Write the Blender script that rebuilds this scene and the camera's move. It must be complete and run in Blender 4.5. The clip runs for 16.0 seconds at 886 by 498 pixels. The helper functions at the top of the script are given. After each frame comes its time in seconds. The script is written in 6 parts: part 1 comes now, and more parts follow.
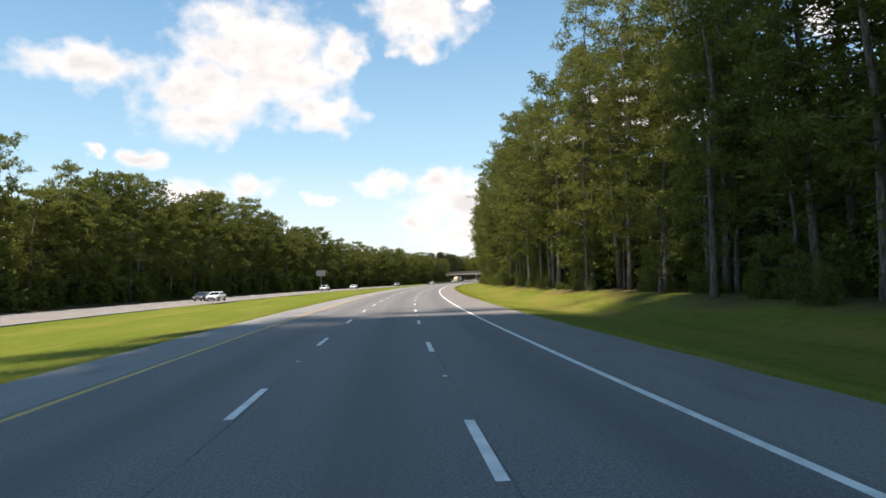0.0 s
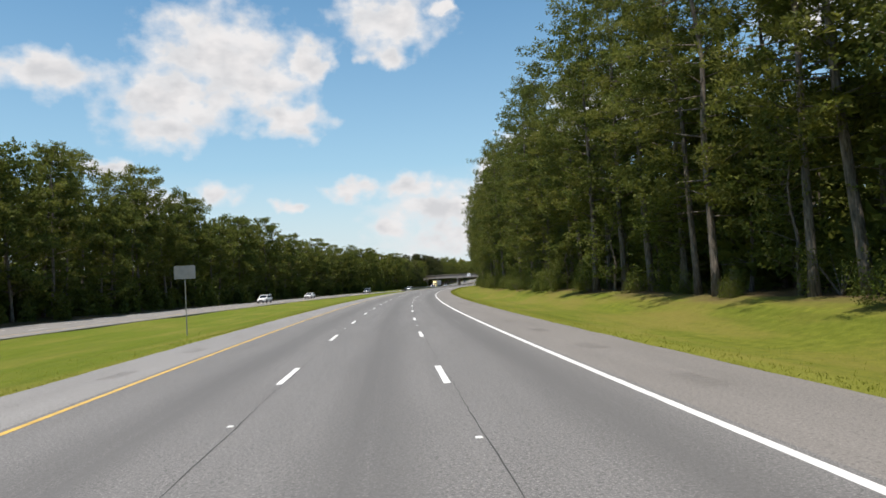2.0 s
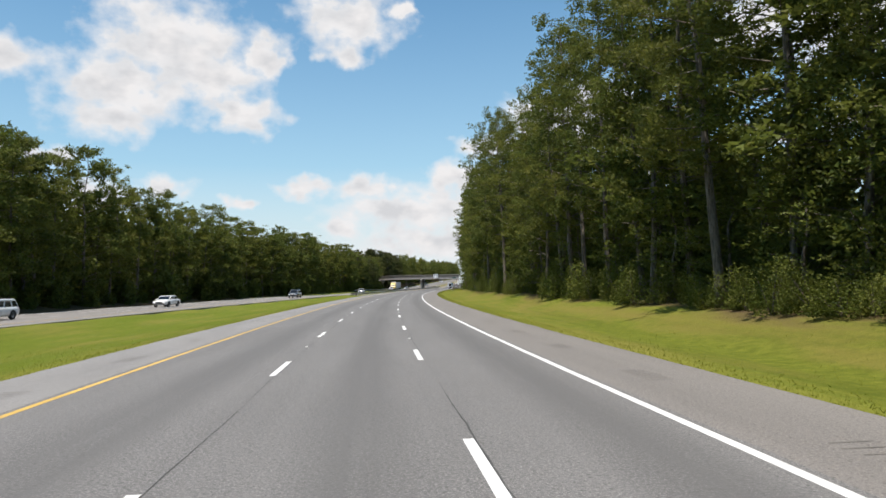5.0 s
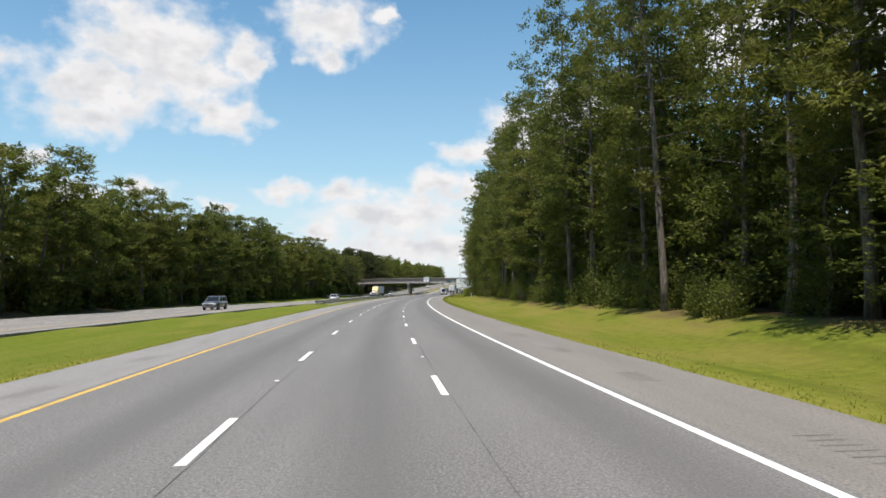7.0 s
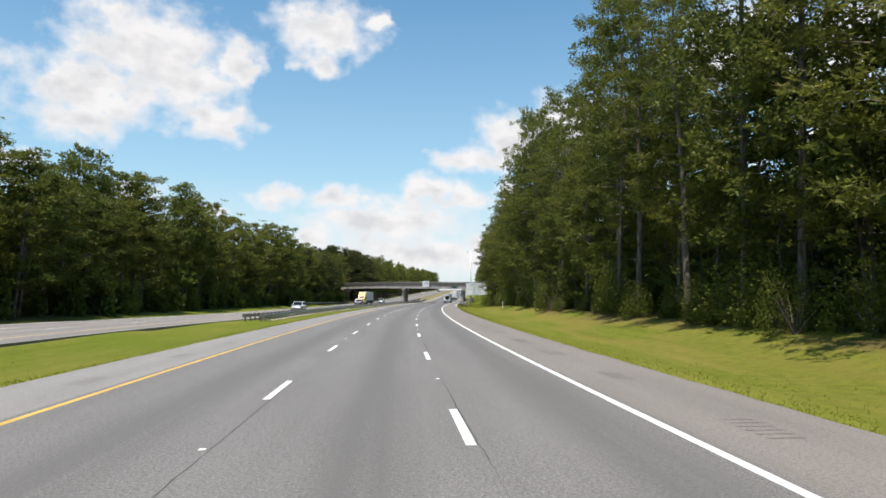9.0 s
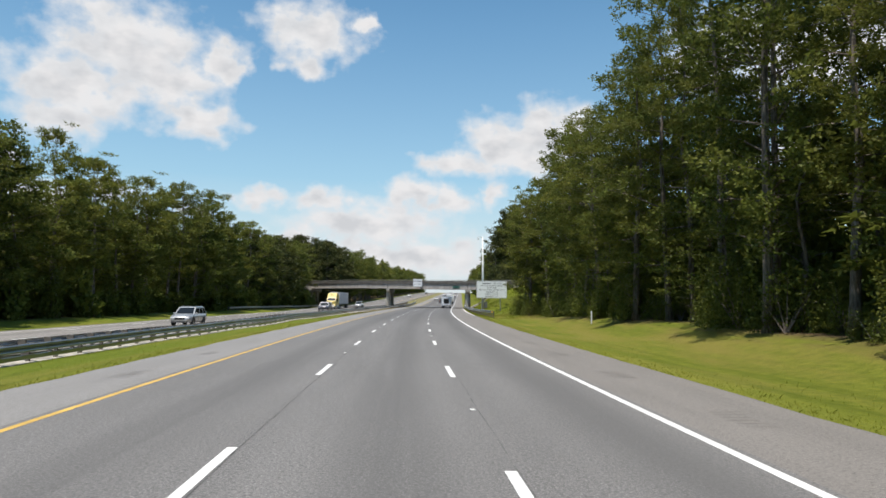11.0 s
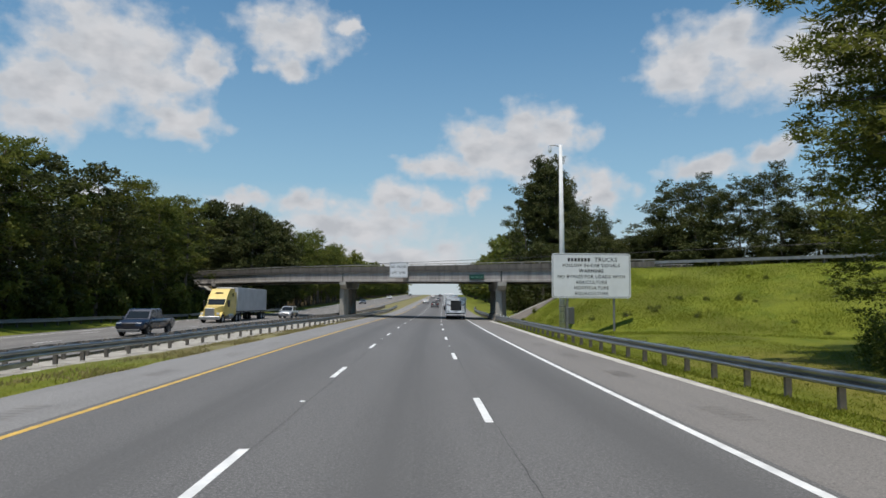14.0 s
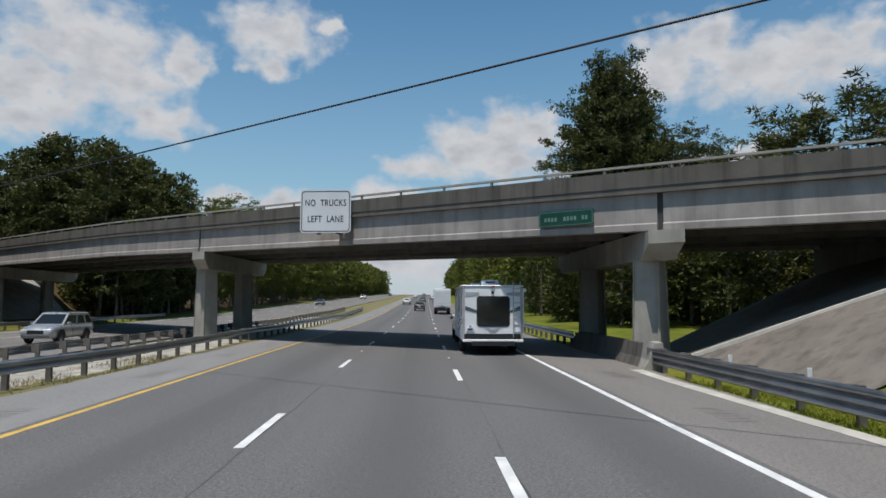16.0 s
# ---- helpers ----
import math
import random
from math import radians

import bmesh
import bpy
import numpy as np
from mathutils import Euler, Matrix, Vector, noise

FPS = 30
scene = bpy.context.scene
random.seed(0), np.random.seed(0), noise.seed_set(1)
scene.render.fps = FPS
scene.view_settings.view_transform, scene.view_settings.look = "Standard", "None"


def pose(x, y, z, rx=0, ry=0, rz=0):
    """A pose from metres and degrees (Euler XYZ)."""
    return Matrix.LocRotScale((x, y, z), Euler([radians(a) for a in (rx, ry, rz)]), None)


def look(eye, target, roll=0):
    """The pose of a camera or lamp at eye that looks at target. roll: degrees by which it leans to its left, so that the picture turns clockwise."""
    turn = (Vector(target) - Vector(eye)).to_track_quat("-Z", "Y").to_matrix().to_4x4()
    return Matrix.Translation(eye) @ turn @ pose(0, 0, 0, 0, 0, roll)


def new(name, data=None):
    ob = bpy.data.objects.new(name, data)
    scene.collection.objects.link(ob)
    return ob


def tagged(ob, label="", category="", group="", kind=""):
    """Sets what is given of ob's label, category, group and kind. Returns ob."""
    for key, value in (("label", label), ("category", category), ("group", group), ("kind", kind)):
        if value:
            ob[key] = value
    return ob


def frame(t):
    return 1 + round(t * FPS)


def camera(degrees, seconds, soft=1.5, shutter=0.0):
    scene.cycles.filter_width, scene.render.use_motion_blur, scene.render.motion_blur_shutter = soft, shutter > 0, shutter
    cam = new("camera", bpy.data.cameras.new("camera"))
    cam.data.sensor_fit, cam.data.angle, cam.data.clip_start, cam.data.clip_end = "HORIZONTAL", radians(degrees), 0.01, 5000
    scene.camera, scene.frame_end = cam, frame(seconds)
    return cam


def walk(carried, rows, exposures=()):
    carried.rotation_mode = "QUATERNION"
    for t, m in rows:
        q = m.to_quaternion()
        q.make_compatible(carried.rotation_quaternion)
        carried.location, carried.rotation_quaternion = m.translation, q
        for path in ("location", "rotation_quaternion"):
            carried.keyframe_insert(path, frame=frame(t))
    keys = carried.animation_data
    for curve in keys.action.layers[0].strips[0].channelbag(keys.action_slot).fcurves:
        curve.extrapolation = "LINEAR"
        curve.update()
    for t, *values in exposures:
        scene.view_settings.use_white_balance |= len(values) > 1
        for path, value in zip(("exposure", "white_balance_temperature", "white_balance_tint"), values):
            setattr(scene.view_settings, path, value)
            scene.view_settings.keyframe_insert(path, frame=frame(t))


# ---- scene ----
cam = camera(66.26, 16.0, soft=1.6)

# ---- the road's line: s metres along it, w metres to the right of the right-hand dashed line ----
S_STEP = 2.0
S_MIN, S_MAX = -400.0, 1500.0


def heading(s):
    def curve(q):
        return 7.777e-4 * q - 1.665e-6 * q ** 2 + 6.542e-9 * q ** 3 - 8.052e-12 * q ** 4
    if s < 0:
        return 7.777e-4 * s
    k_end = 2.5e-4
    e = min(max(s - 455.0, 0.0), 80.0)
    return curve(min(s, 455.0)) + k_end * (e - e * e / 160.0)


S_GRID = np.arange(S_MIN, S_MAX + 0.1, S_STEP)
H_GRID = np.array([heading(q) for q in S_GRID])
_mid = (H_GRID[1:] + H_GRID[:-1]) / 2
X_GRID = np.concatenate([[0], np.cumsum(np.sin(_mid) * S_STEP)])
Y_GRID = np.concatenate([[0], np.cumsum(np.cos(_mid) * S_STEP)])
_zero = int(round(-S_MIN / S_STEP))
X_GRID, Y_GRID = X_GRID - X_GRID[_zero], Y_GRID - Y_GRID[_zero]


def smooth(a, b, v):
    t = min(max((v - a) / (b - a), 0.0), 1.0)
    return t * t * (3 - 2 * t)


def road_z(s):
    """Level as far as the overpass, then a long climb to a crest."""
    if s < 500:
        return 0.0
    e = min(s - 500.0, 60.0)
    z = 0.02 * e * e / 120.0 + 0.02 * max(min(s, 960.0) - 560.0, 0.0)
    e = min(max(s - 960.0, 0.0), 400.0)
    return z + 0.02 * (e - e * e / 300.0)


def at(s, w, z=0.0):
    h = np.interp(s, S_GRID, H_GRID)
    return Vector((np.interp(s, S_GRID, X_GRID) + w * math.cos(h),
                   np.interp(s, S_GRID, Y_GRID) - w * math.sin(h), road_z(s) + z))


def turn_at(s):
    """Degrees for rz, so that a thing's +y runs along the road."""
    return -math.degrees(np.interp(s, S_GRID, H_GRID))


# ---- camera path: seconds, s, w, yaw to the right, pitch, lean to the right ----
EYE = 2.06
PATH = [
    (0.0, 0.0, -1.09, 4.81, 2.58, 2.01), (0.5, 13.89, -1.18, 5.59, 2.85, 2.61), (1.0, 27.86, -1.2, 6.3, 2.85, 3.05),
    (1.5, 42.11, -1.09, 6.69, 2.87, 3.31), (2.0, 56.32, -1.1, 7.26, 2.87, 3.16), (2.5, 70.5, -1.14, 8.25, 2.86, 2.64),
    (3.0, 84.69, -1.13, 9.01, 2.88, 2.49), (3.5, 98.78, -1.14, 9.58, 2.99, 2.08), (4.0, 112.96, -1.13, 10.27, 2.87, 1.64),
    (5.25, 148.2, -1.27, 11.6, 3.05, 1.2),
    (6.5, 183.46, -1.39, 12.7, 3.3, 0.81), (7.0, 197.4, -1.3, 13.03, 3.43, 0.8), (7.5, 211.2, -1.28, 13.22, 3.62, 0.4),
    (8.0, 225.2, -1.19, 13.47, 3.77, 0.06), (8.5, 238.9, -1.16, 13.6, 3.9, 0.13), (9.0, 252.76, -1.1, 13.78, 4.03, 0.15),
    (10.25, 288.0, -1.22, 14.6, 4.2, -0.1),
    (11.5, 323.26, -1.32, 15.44, 4.31, -0.4), (12.0, 337.43, -1.18, 15.77, 4.29, -0.17), (12.5, 351.45, -1.05, 16.03, 4.34, 0.1),
    (13.0, 365.68, -1.16, 16.24, 4.36, -0.41), (13.5, 379.8, -1.29, 16.46, 4.46, -0.7), (14.0, 394.2, -1.2, 16.55, 4.55, -0.32),
    (14.5, 408.6, -1.18, 16.57, 4.51, -0.25), (15.0, 423.2, -1.13, 16.85, 4.54, -0.25), (15.5, 437.55, -1.18, 17.55, 4.52, -0.18),
    (16.0, 451.95, -1.1, 18.05, 4.61, -0.23),
]


def rows_of(path):
    out = []
    for t, s, w, yaw, pitch, lean in path:
        eye = at(s, w, EYE)
        a, p = radians(yaw), radians(pitch)
        way = Vector((math.sin(a) * math.cos(p), math.cos(a) * math.cos(p), math.sin(p)))
        out.append((t, look(eye, eye + way * 10.0, -lean)))
    return out


walk(cam, rows_of(PATH), exposures=[
    (0.0, 0.60, 7250, 16), (0.6, 0.55, 7200, 16), (1.4, 0.33, 6850, 13), (3.0, 0.18, 6750, 12), (4.0, 0.22, 6750, 12), (7.5, 0.33, 6750, 12), (9.0, 0.36, 6750, 12),
    (11.5, 0.15, 6650, 11), (12.5, 0.08, 6600, 11), (13.5, -0.15, 6500, 11), (14.5, -0.22, 6430, 11), (16.0, -0.26, 6420, 11)])

# ---- light ----
SUN_EL = radians(73.0)
SUN_WAY = Vector((-0.195, -0.236, 0)).normalized()          # over the ground, towards the sun
SUN_AZ = math.atan2(SUN_WAY.x, SUN_WAY.y)                    # clockwise from +y

sun = new("sun", bpy.data.lights.new("sun", "SUN"))
sun.data.energy, sun.data.angle, sun.data.color = 5.0, radians(0.53), (1.0, 0.95, 0.88)
to_sun = Vector((SUN_WAY.x * math.cos(SUN_EL), SUN_WAY.y * math.cos(SUN_EL), math.sin(SUN_EL)))
sun.matrix_world = look(to_sun * 200, (0, 0, 0))


class Nodes:
    """Short hand for node trees."""

    def __init__(self, tree):
        self.t = tree
        tree.nodes.clear()

    def n(self, kind, **set_to):
        node = self.t.nodes.new(kind)
        for k, v in set_to.items():
            if k == "operation":
                node.operation = v
            elif k == "blend_type":
                node.blend_type = v
            elif k == "data_type":
                node.data_type = v
            elif k == "noise_dimensions":
                node.noise_dimensions = v
            elif k == "feature":
                node.feature = v
            elif k == "sky_type":
                node.sky_type = v
        return node

    def link(self, a, b):
        self.t.links.new(a, b)

    def put(self, socket, v):
        if isinstance(v, bpy.types.NodeSocket):
            self.link(v, socket)
        elif v is not None:
            socket.default_value = v

    def math(self, op, a, b=None, c=None, clamp=False):
        node = self.n("ShaderNodeMath", operation=op)
        node.use_clamp = clamp
        for i, v in enumerate((a, b, c)):
            self.put(node.inputs[i], v)
        return node.outputs[0]

    def vmath(self, op, a, b=None):
        node = self.n("ShaderNodeVectorMath", operation=op)
        self.put(node.inputs[0], a)
        self.put(node.inputs[1], b)
        return node.outputs["Value"] if op in ("LENGTH", "DOT_PRODUCT", "DISTANCE") else node.outputs["Vector"]

    def noise(self, vec, scale, detail=4.0, rough=0.55, distort=0.0):
        node = self.n("ShaderNodeTexNoise")
        self.put(node.inputs["Vector"], vec)
        node.inputs["Scale"].default_value = scale
        node.inputs["Detail"].default_value = detail
        node.inputs["Roughness"].default_value = rough
        node.inputs["Distortion"].default_value = distort
        return node.outputs["Fac"]

    def remap(self, v, a, b, c=0.0, d=1.0):
        node = self.n("ShaderNodeMapRange")
        node.clamp = True
        self.put(node.inputs[0], v)
        for i, x in enumerate((a, b, c, d)):
            node.inputs[i + 1].default_value = x
        return node.outputs[0]

    def mix(self, f, a, b, how="MIX"):
        node = self.n("ShaderNodeMix", data_type="RGBA", blend_type=how)
        self.put(node.inputs[0], f)
        self.put(node.inputs[6], a if not isinstance(a, tuple) else (*a[:3], 1.0))
        self.put(node.inputs[7], b if not isinstance(b, tuple) else (*b[:3], 1.0))
        return node.outputs[2]

    def stretch(self, vec, x, y, z):
        return self.vmath("MULTIPLY", vec, (x, y, z))


# clouds: azimuth and elevation in degrees, half width and half height in degrees
BIG_CLOUD = [(-10.6, 19.1, 6.2, 3.6), (-14.0, 15.3, 5.0, 3.3), (-14.9, 13.2, 3.8, 1.9), (-5.1, 13.9, 3.3, 1.6), (-7.6, 16.7, 4.6, 3.1),
             (-3.5, 18.4, 2.2, 2.1), (-9.5, 18.8, 5.2, 2.9), (-23.1, 16.7, 4.7, 1.7)]
TOP_CLOUD = [(3.7, 21.6, 4.8, 2.5), (3.4, 18.9, 2.0, 1.1), (8.4, 22.4, 1.5, 0.8)]
MID_CLOUD = [(16.0, 11.5, 3.3, 1.2), (19.9, 13.1, 3.5, 2.5), (23.5, 13.7, 3.9, 2.8), (26.4, 14.2, 2.7, 2.1), (29.6, 9.3, 2.6, 2.1), (23.0, 11.7, 5.1, 1.5), (19.4, 8.9, 1.4, 1.2)]
LOW_BANK = [(5.1, 8.4, 2.6, 1.2), (12.3, 8.8, 2.4, 1.7), (15.3, 8.1, 2.1, 1.3), (8.9, 6.2, 7.8, 2.0), (-0.3, 8.2, 2.2, 0.8), (11.8, 3.6, 9.8, 1.9),
            (2.9, 5.1, 2.2, 1.2), (-5.2, 7.2, 1.7, 0.6), (-11.1, 8.3, 2.6, 1.0), (-15.8, 7.2, 2.5, 1.4)]
RIGHT_CLOUD = [(36.6, 18.8, 3.6, 3.3), (39.8, 20.1, 2.9, 2.4), (44.5, 17.8, 7.7, 3.0), (48.7, 18.3, 4.7, 2.6), (38.2, 10.7, 3.6, 1.1), (42.9, 11.8, 2.0, 1.2), (-19.1, 10.2, 1.6, 0.7), (-22.4, 10.4, 1.0, 0.5)]
CLOUDS = BIG_CLOUD + TOP_CLOUD + MID_CLOUD + LOW_BANK + RIGHT_CLOUD

world = bpy.data.worlds.new("sky")
scene.world = world
world.use_nodes = True
N = Nodes(world.node_tree)
coord = N.n("ShaderNodeTexCoord").outputs["Generated"]
sep = N.n("ShaderNodeSeparateXYZ")
N.link(coord, sep.inputs[0])
az = N.math("MULTIPLY", N.math("ARCTAN2", sep.outputs[0], sep.outputs[1]), 180 / math.pi)
el = N.math("MULTIPLY", N.math("ARCSINE", sep.outputs[2]), 180 / math.pi)
comb = N.n("ShaderNodeCombineXYZ")
N.link(az, comb.inputs[0])
N.link(el, comb.inputs[1])
flat = comb.outputs[0]
warp = N.n("ShaderNodeTexNoise")
N.link(flat, warp.inputs["Vector"])
warp.inputs["Scale"].default_value, warp.inputs["Detail"].default_value = 0.42, 4.0
bent = N.vmath("ADD", flat, N.vmath("MULTIPLY", N.vmath("SUBTRACT", warp.outputs["Color"], (0.5, 0.5, 0.5)), (5.0, 2.4, 0.0)))
body = None
for a, e, rx, ry in CLOUDS:
    d = N.vmath("LENGTH", N.vmath("MULTIPLY", N.vmath("SUBTRACT", bent, (a, e, 0.0)), (1 / rx, 1 / ry, 0.0)))
    v = N.math("SUBTRACT", 1.0, d)
    if body is None:
        body = v
    else:
        node = N.n("ShaderNodeMath", operation="SMOOTH_MAX")
        N.link(body, node.inputs[0])
        N.link(v, node.inputs[1])
        node.inputs[2].default_value = 0.40
        body = node.outputs[0]
puff = N.noise(N.stretch(flat, 1.0, 1.35, 1.0), 0.50, 4.0, 0.50)
fine = N.noise(N.stretch(flat, 1.0, 1.2, 1.0), 1.5, 6.0, 0.55)
dens = N.math("ADD", body, N.math("MULTIPLY", N.math("SUBTRACT", puff, 0.51), 1.3))
dens = N.math("ADD", dens, N.math("MULTIPLY", N.math("SUBTRACT", fine, 0.5), 0.17))
cover = N.math("POWER", N.remap(dens, -0.22, 0.46), 1.25)
haze = N.math("POWER", N.remap(el, 0.0, 32.0, 0.92, 0.0), 2.0)
lit = N.remap(N.noise(N.vmath("ADD", N.stretch(flat, 1.0, 1.6, 1.0), (0.4, 0.9, 0.0)), 0.34, 3.0, 0.5), 0.38, 0.62)
tone = N.mix(lit, (0.66, 0.69, 0.73), (0.87, 0.88, 0.90))
tone = N.mix(N.remap(dens, 0.1, 0.8), (0.84, 0.88, 0.92), tone)
sky = N.n("ShaderNodeTexSky", sky_type="NISHITA")
sky.sun_disc, sky.sun_elevation, sky.sun_rotation = False, SUN_EL, SUN_AZ
sky.dust_density, sky.air_density, sky.ozone_density = 0.6, 1.0, 1.6
back = N.mix(1.0, sky.outputs[0], (0.097, 0.156, 0.166), "MULTIPLY")
back = N.mix(N.remap(el, 22.0, 75.0, 0.0, 0.5), back, N.mix(1.0, back, (0.30, 0.32, 0.36), "MULTIPLY"))
back = N.mix(haze, back, (0.58, 0.765, 0.86))
back = N.mix(N.remap(el, 0.0, 10.0, 0.75, 0.0), back, (0.80, 0.85, 0.89))
col = N.mix(cover, back, tone)
bg = N.n("ShaderNodeBackground")
N.link(col, bg.inputs[0])
bg.inputs[1].default_value = 0.82
wo = N.n("ShaderNodeOutputWorld")
N.link(bg.outputs[0], wo.inputs[0])

# ---- materials ----
def material(name):
    m = bpy.data.materials.new(name)
    m.use_nodes = True
    return m, Nodes(m.node_tree)


def finish(N, colour, rough=0.8, metal=0.0, bump=None, bump_size=0.01, extra=None):
    b = N.n("ShaderNodeBsdfPrincipled")
    N.put(b.inputs["Base Color"], colour if not isinstance(colour, tuple) else (*colour[:3], 1.0))
    N.put(b.inputs["Roughness"], rough)
    N.put(b.inputs["Metallic"], metal)
    if bump is not None:
        k = N.n("ShaderNodeBump")
        k.inputs["Distance"].default_value = bump_size
        N.link(bump, k.inputs["Height"])
        N.link(k.outputs[0], b.inputs["Normal"])
    if extra:
        for key, v in extra.items():
            N.put(b.inputs[key], v)
    o = N.n("ShaderNodeOutputMaterial")
    N.link(b.outputs[0], o.inputs[0])
    return b


def plain(name, colour, rough=0.5, metal=0.0, vary=0.12, scale=3.0, grain=60.0, bump=0.002, extra=None):
    """A worn surface: two sizes of noise on the colour, a little relief."""
    m, N = material(name)
    o = N.n("ShaderNodeTexCoord").outputs["Object"]
    big = N.noise(o, scale, 5.0)
    small = N.noise(o, grain, 3.0)
    dark = tuple(c * (1 - vary * 1.6) for c in colour)
    light = tuple(min(c * (1 + vary), 0.95) for c in colour)
    c = N.mix(N.remap(big, 0.35, 0.65), dark, light)
    c = N.mix(N.remap(small, 0.3, 0.7, 0.0, vary), c, tuple(x * 0.5 for x in colour))
    r = N.remap(big, 0.3, 0.7, max(rough - 0.08, 0.03), min(rough + 0.1, 1.0))
    finish(N, c, r, metal, small, bump, extra)
    return m


def asphalt(name, base, warm=0.0, streaks=True, grain=0.8):
    """Road surface; uv is (w, s) in metres."""
    m, N = material(name)
    uv = N.n("ShaderNodeUVMap").outputs[0]
    sep = N.n("ShaderNodeSeparateXYZ")
    N.link(uv, sep.inputs[0])
    stone = N.noise(uv, 29.0, 3.0, 0.9)
    patch = N.noise(N.stretch(uv, 1.0, 0.12, 1.0), 0.8, 5.0)
    long = N.noise(N.stretch(uv, 2.6, 0.03, 1.0), 1.0, 4.0)
    fleck = N.noise(uv, 17.0, 3.0, 0.75)
    c0 = (base * (1 + warm), base, base * (1 - warm))
    c = N.mix(N.remap(patch, 0.3, 0.7), tuple(x * 0.86 for x in c0), tuple(x * 1.12 for x in c0))
    c = N.mix(N.remap(stone, 0.51, 0.62, 0.0, grain), c, tuple(x * 2.7 for x in c0))
    c = N.mix(N.remap(fleck, 0.52, 0.66, 0.0, 0.75), c, tuple(x * 0.36 for x in c0))
    if streaks:
        # oil-darkened strip down the middle of each lane, tyre tracks polished pale
        lane = N.math("FRACT", N.math("DIVIDE", N.math("ADD", sep.outputs[0], 36.6 + 3.3), 3.66))
        off = N.math("ABSOLUTE", N.math("SUBTRACT", lane, 0.5))
        oil = N.math("MULTIPLY", N.remap(off, 0.06, 0.26, 1.0, 0.0), N.remap(long, 0.3, 0.6, 0.25, 0.75))
        c = N.mix(oil, c, tuple(x * 0.72 for x in c0))
    c = N.mix(N.remap(long, 0.45, 0.75, 0.0, 0.25), c, tuple(x * 1.3 for x in c0))
    if streaks:
        c = N.mix(N.remap(N.math("ADD", sep.outputs[1], N.math("MULTIPLY", patch, 12.0)), 372.0, 392.0, 0.0, 0.28), c, tuple(x * 0.42 for x in c0))
    finish(N, c, N.remap(stone, 0.3, 0.7, 0.72, 0.95), 0.0, stone, 0.002)
    return m


def foliage(name, dark, light, warm, translucent=0.35):
    m, N = material(name)
    isl = N.n("ShaderNodeNewGeometry").outputs["Random Per Island"]
    rnd = N.n("ShaderNodeObjectInfo").outputs["Random"]
    o = N.n("ShaderNodeTexCoord").outputs["Object"]
    patch = N.noise(o, 0.45, 3.0)
    c = N.mix(isl, dark, light)
    c = N.mix(N.remap(patch, 0.42, 0.68, 0.0, 0.7), c, warm)
    c = N.mix(N.math("MULTIPLY", rnd, 0.36), c, tuple(x * 0.55 for x in dark))
    d = N.n("ShaderNodeBsdfPrincipled")
    N.link(c, d.inputs["Base Color"])
    d.inputs["Roughness"].default_value = 0.55
    d.inputs["Specular IOR Level"].default_value = 0.14
    t = N.n("ShaderNodeBsdfTranslucent")
    N.link(N.mix(0.5, c, tuple(min(x * 1.6, 1) for x in light)), t.inputs[0])
    k = N.n("ShaderNodeMixShader")
    k.inputs[0].default_value = translucent
    N.link(d.outputs[0], k.inputs[1])
    N.link(t.outputs[0], k.inputs[2])
    o2 = N.n("ShaderNodeOutputMaterial")
    N.link(k.outputs[0], o2.inputs[0])
    return m


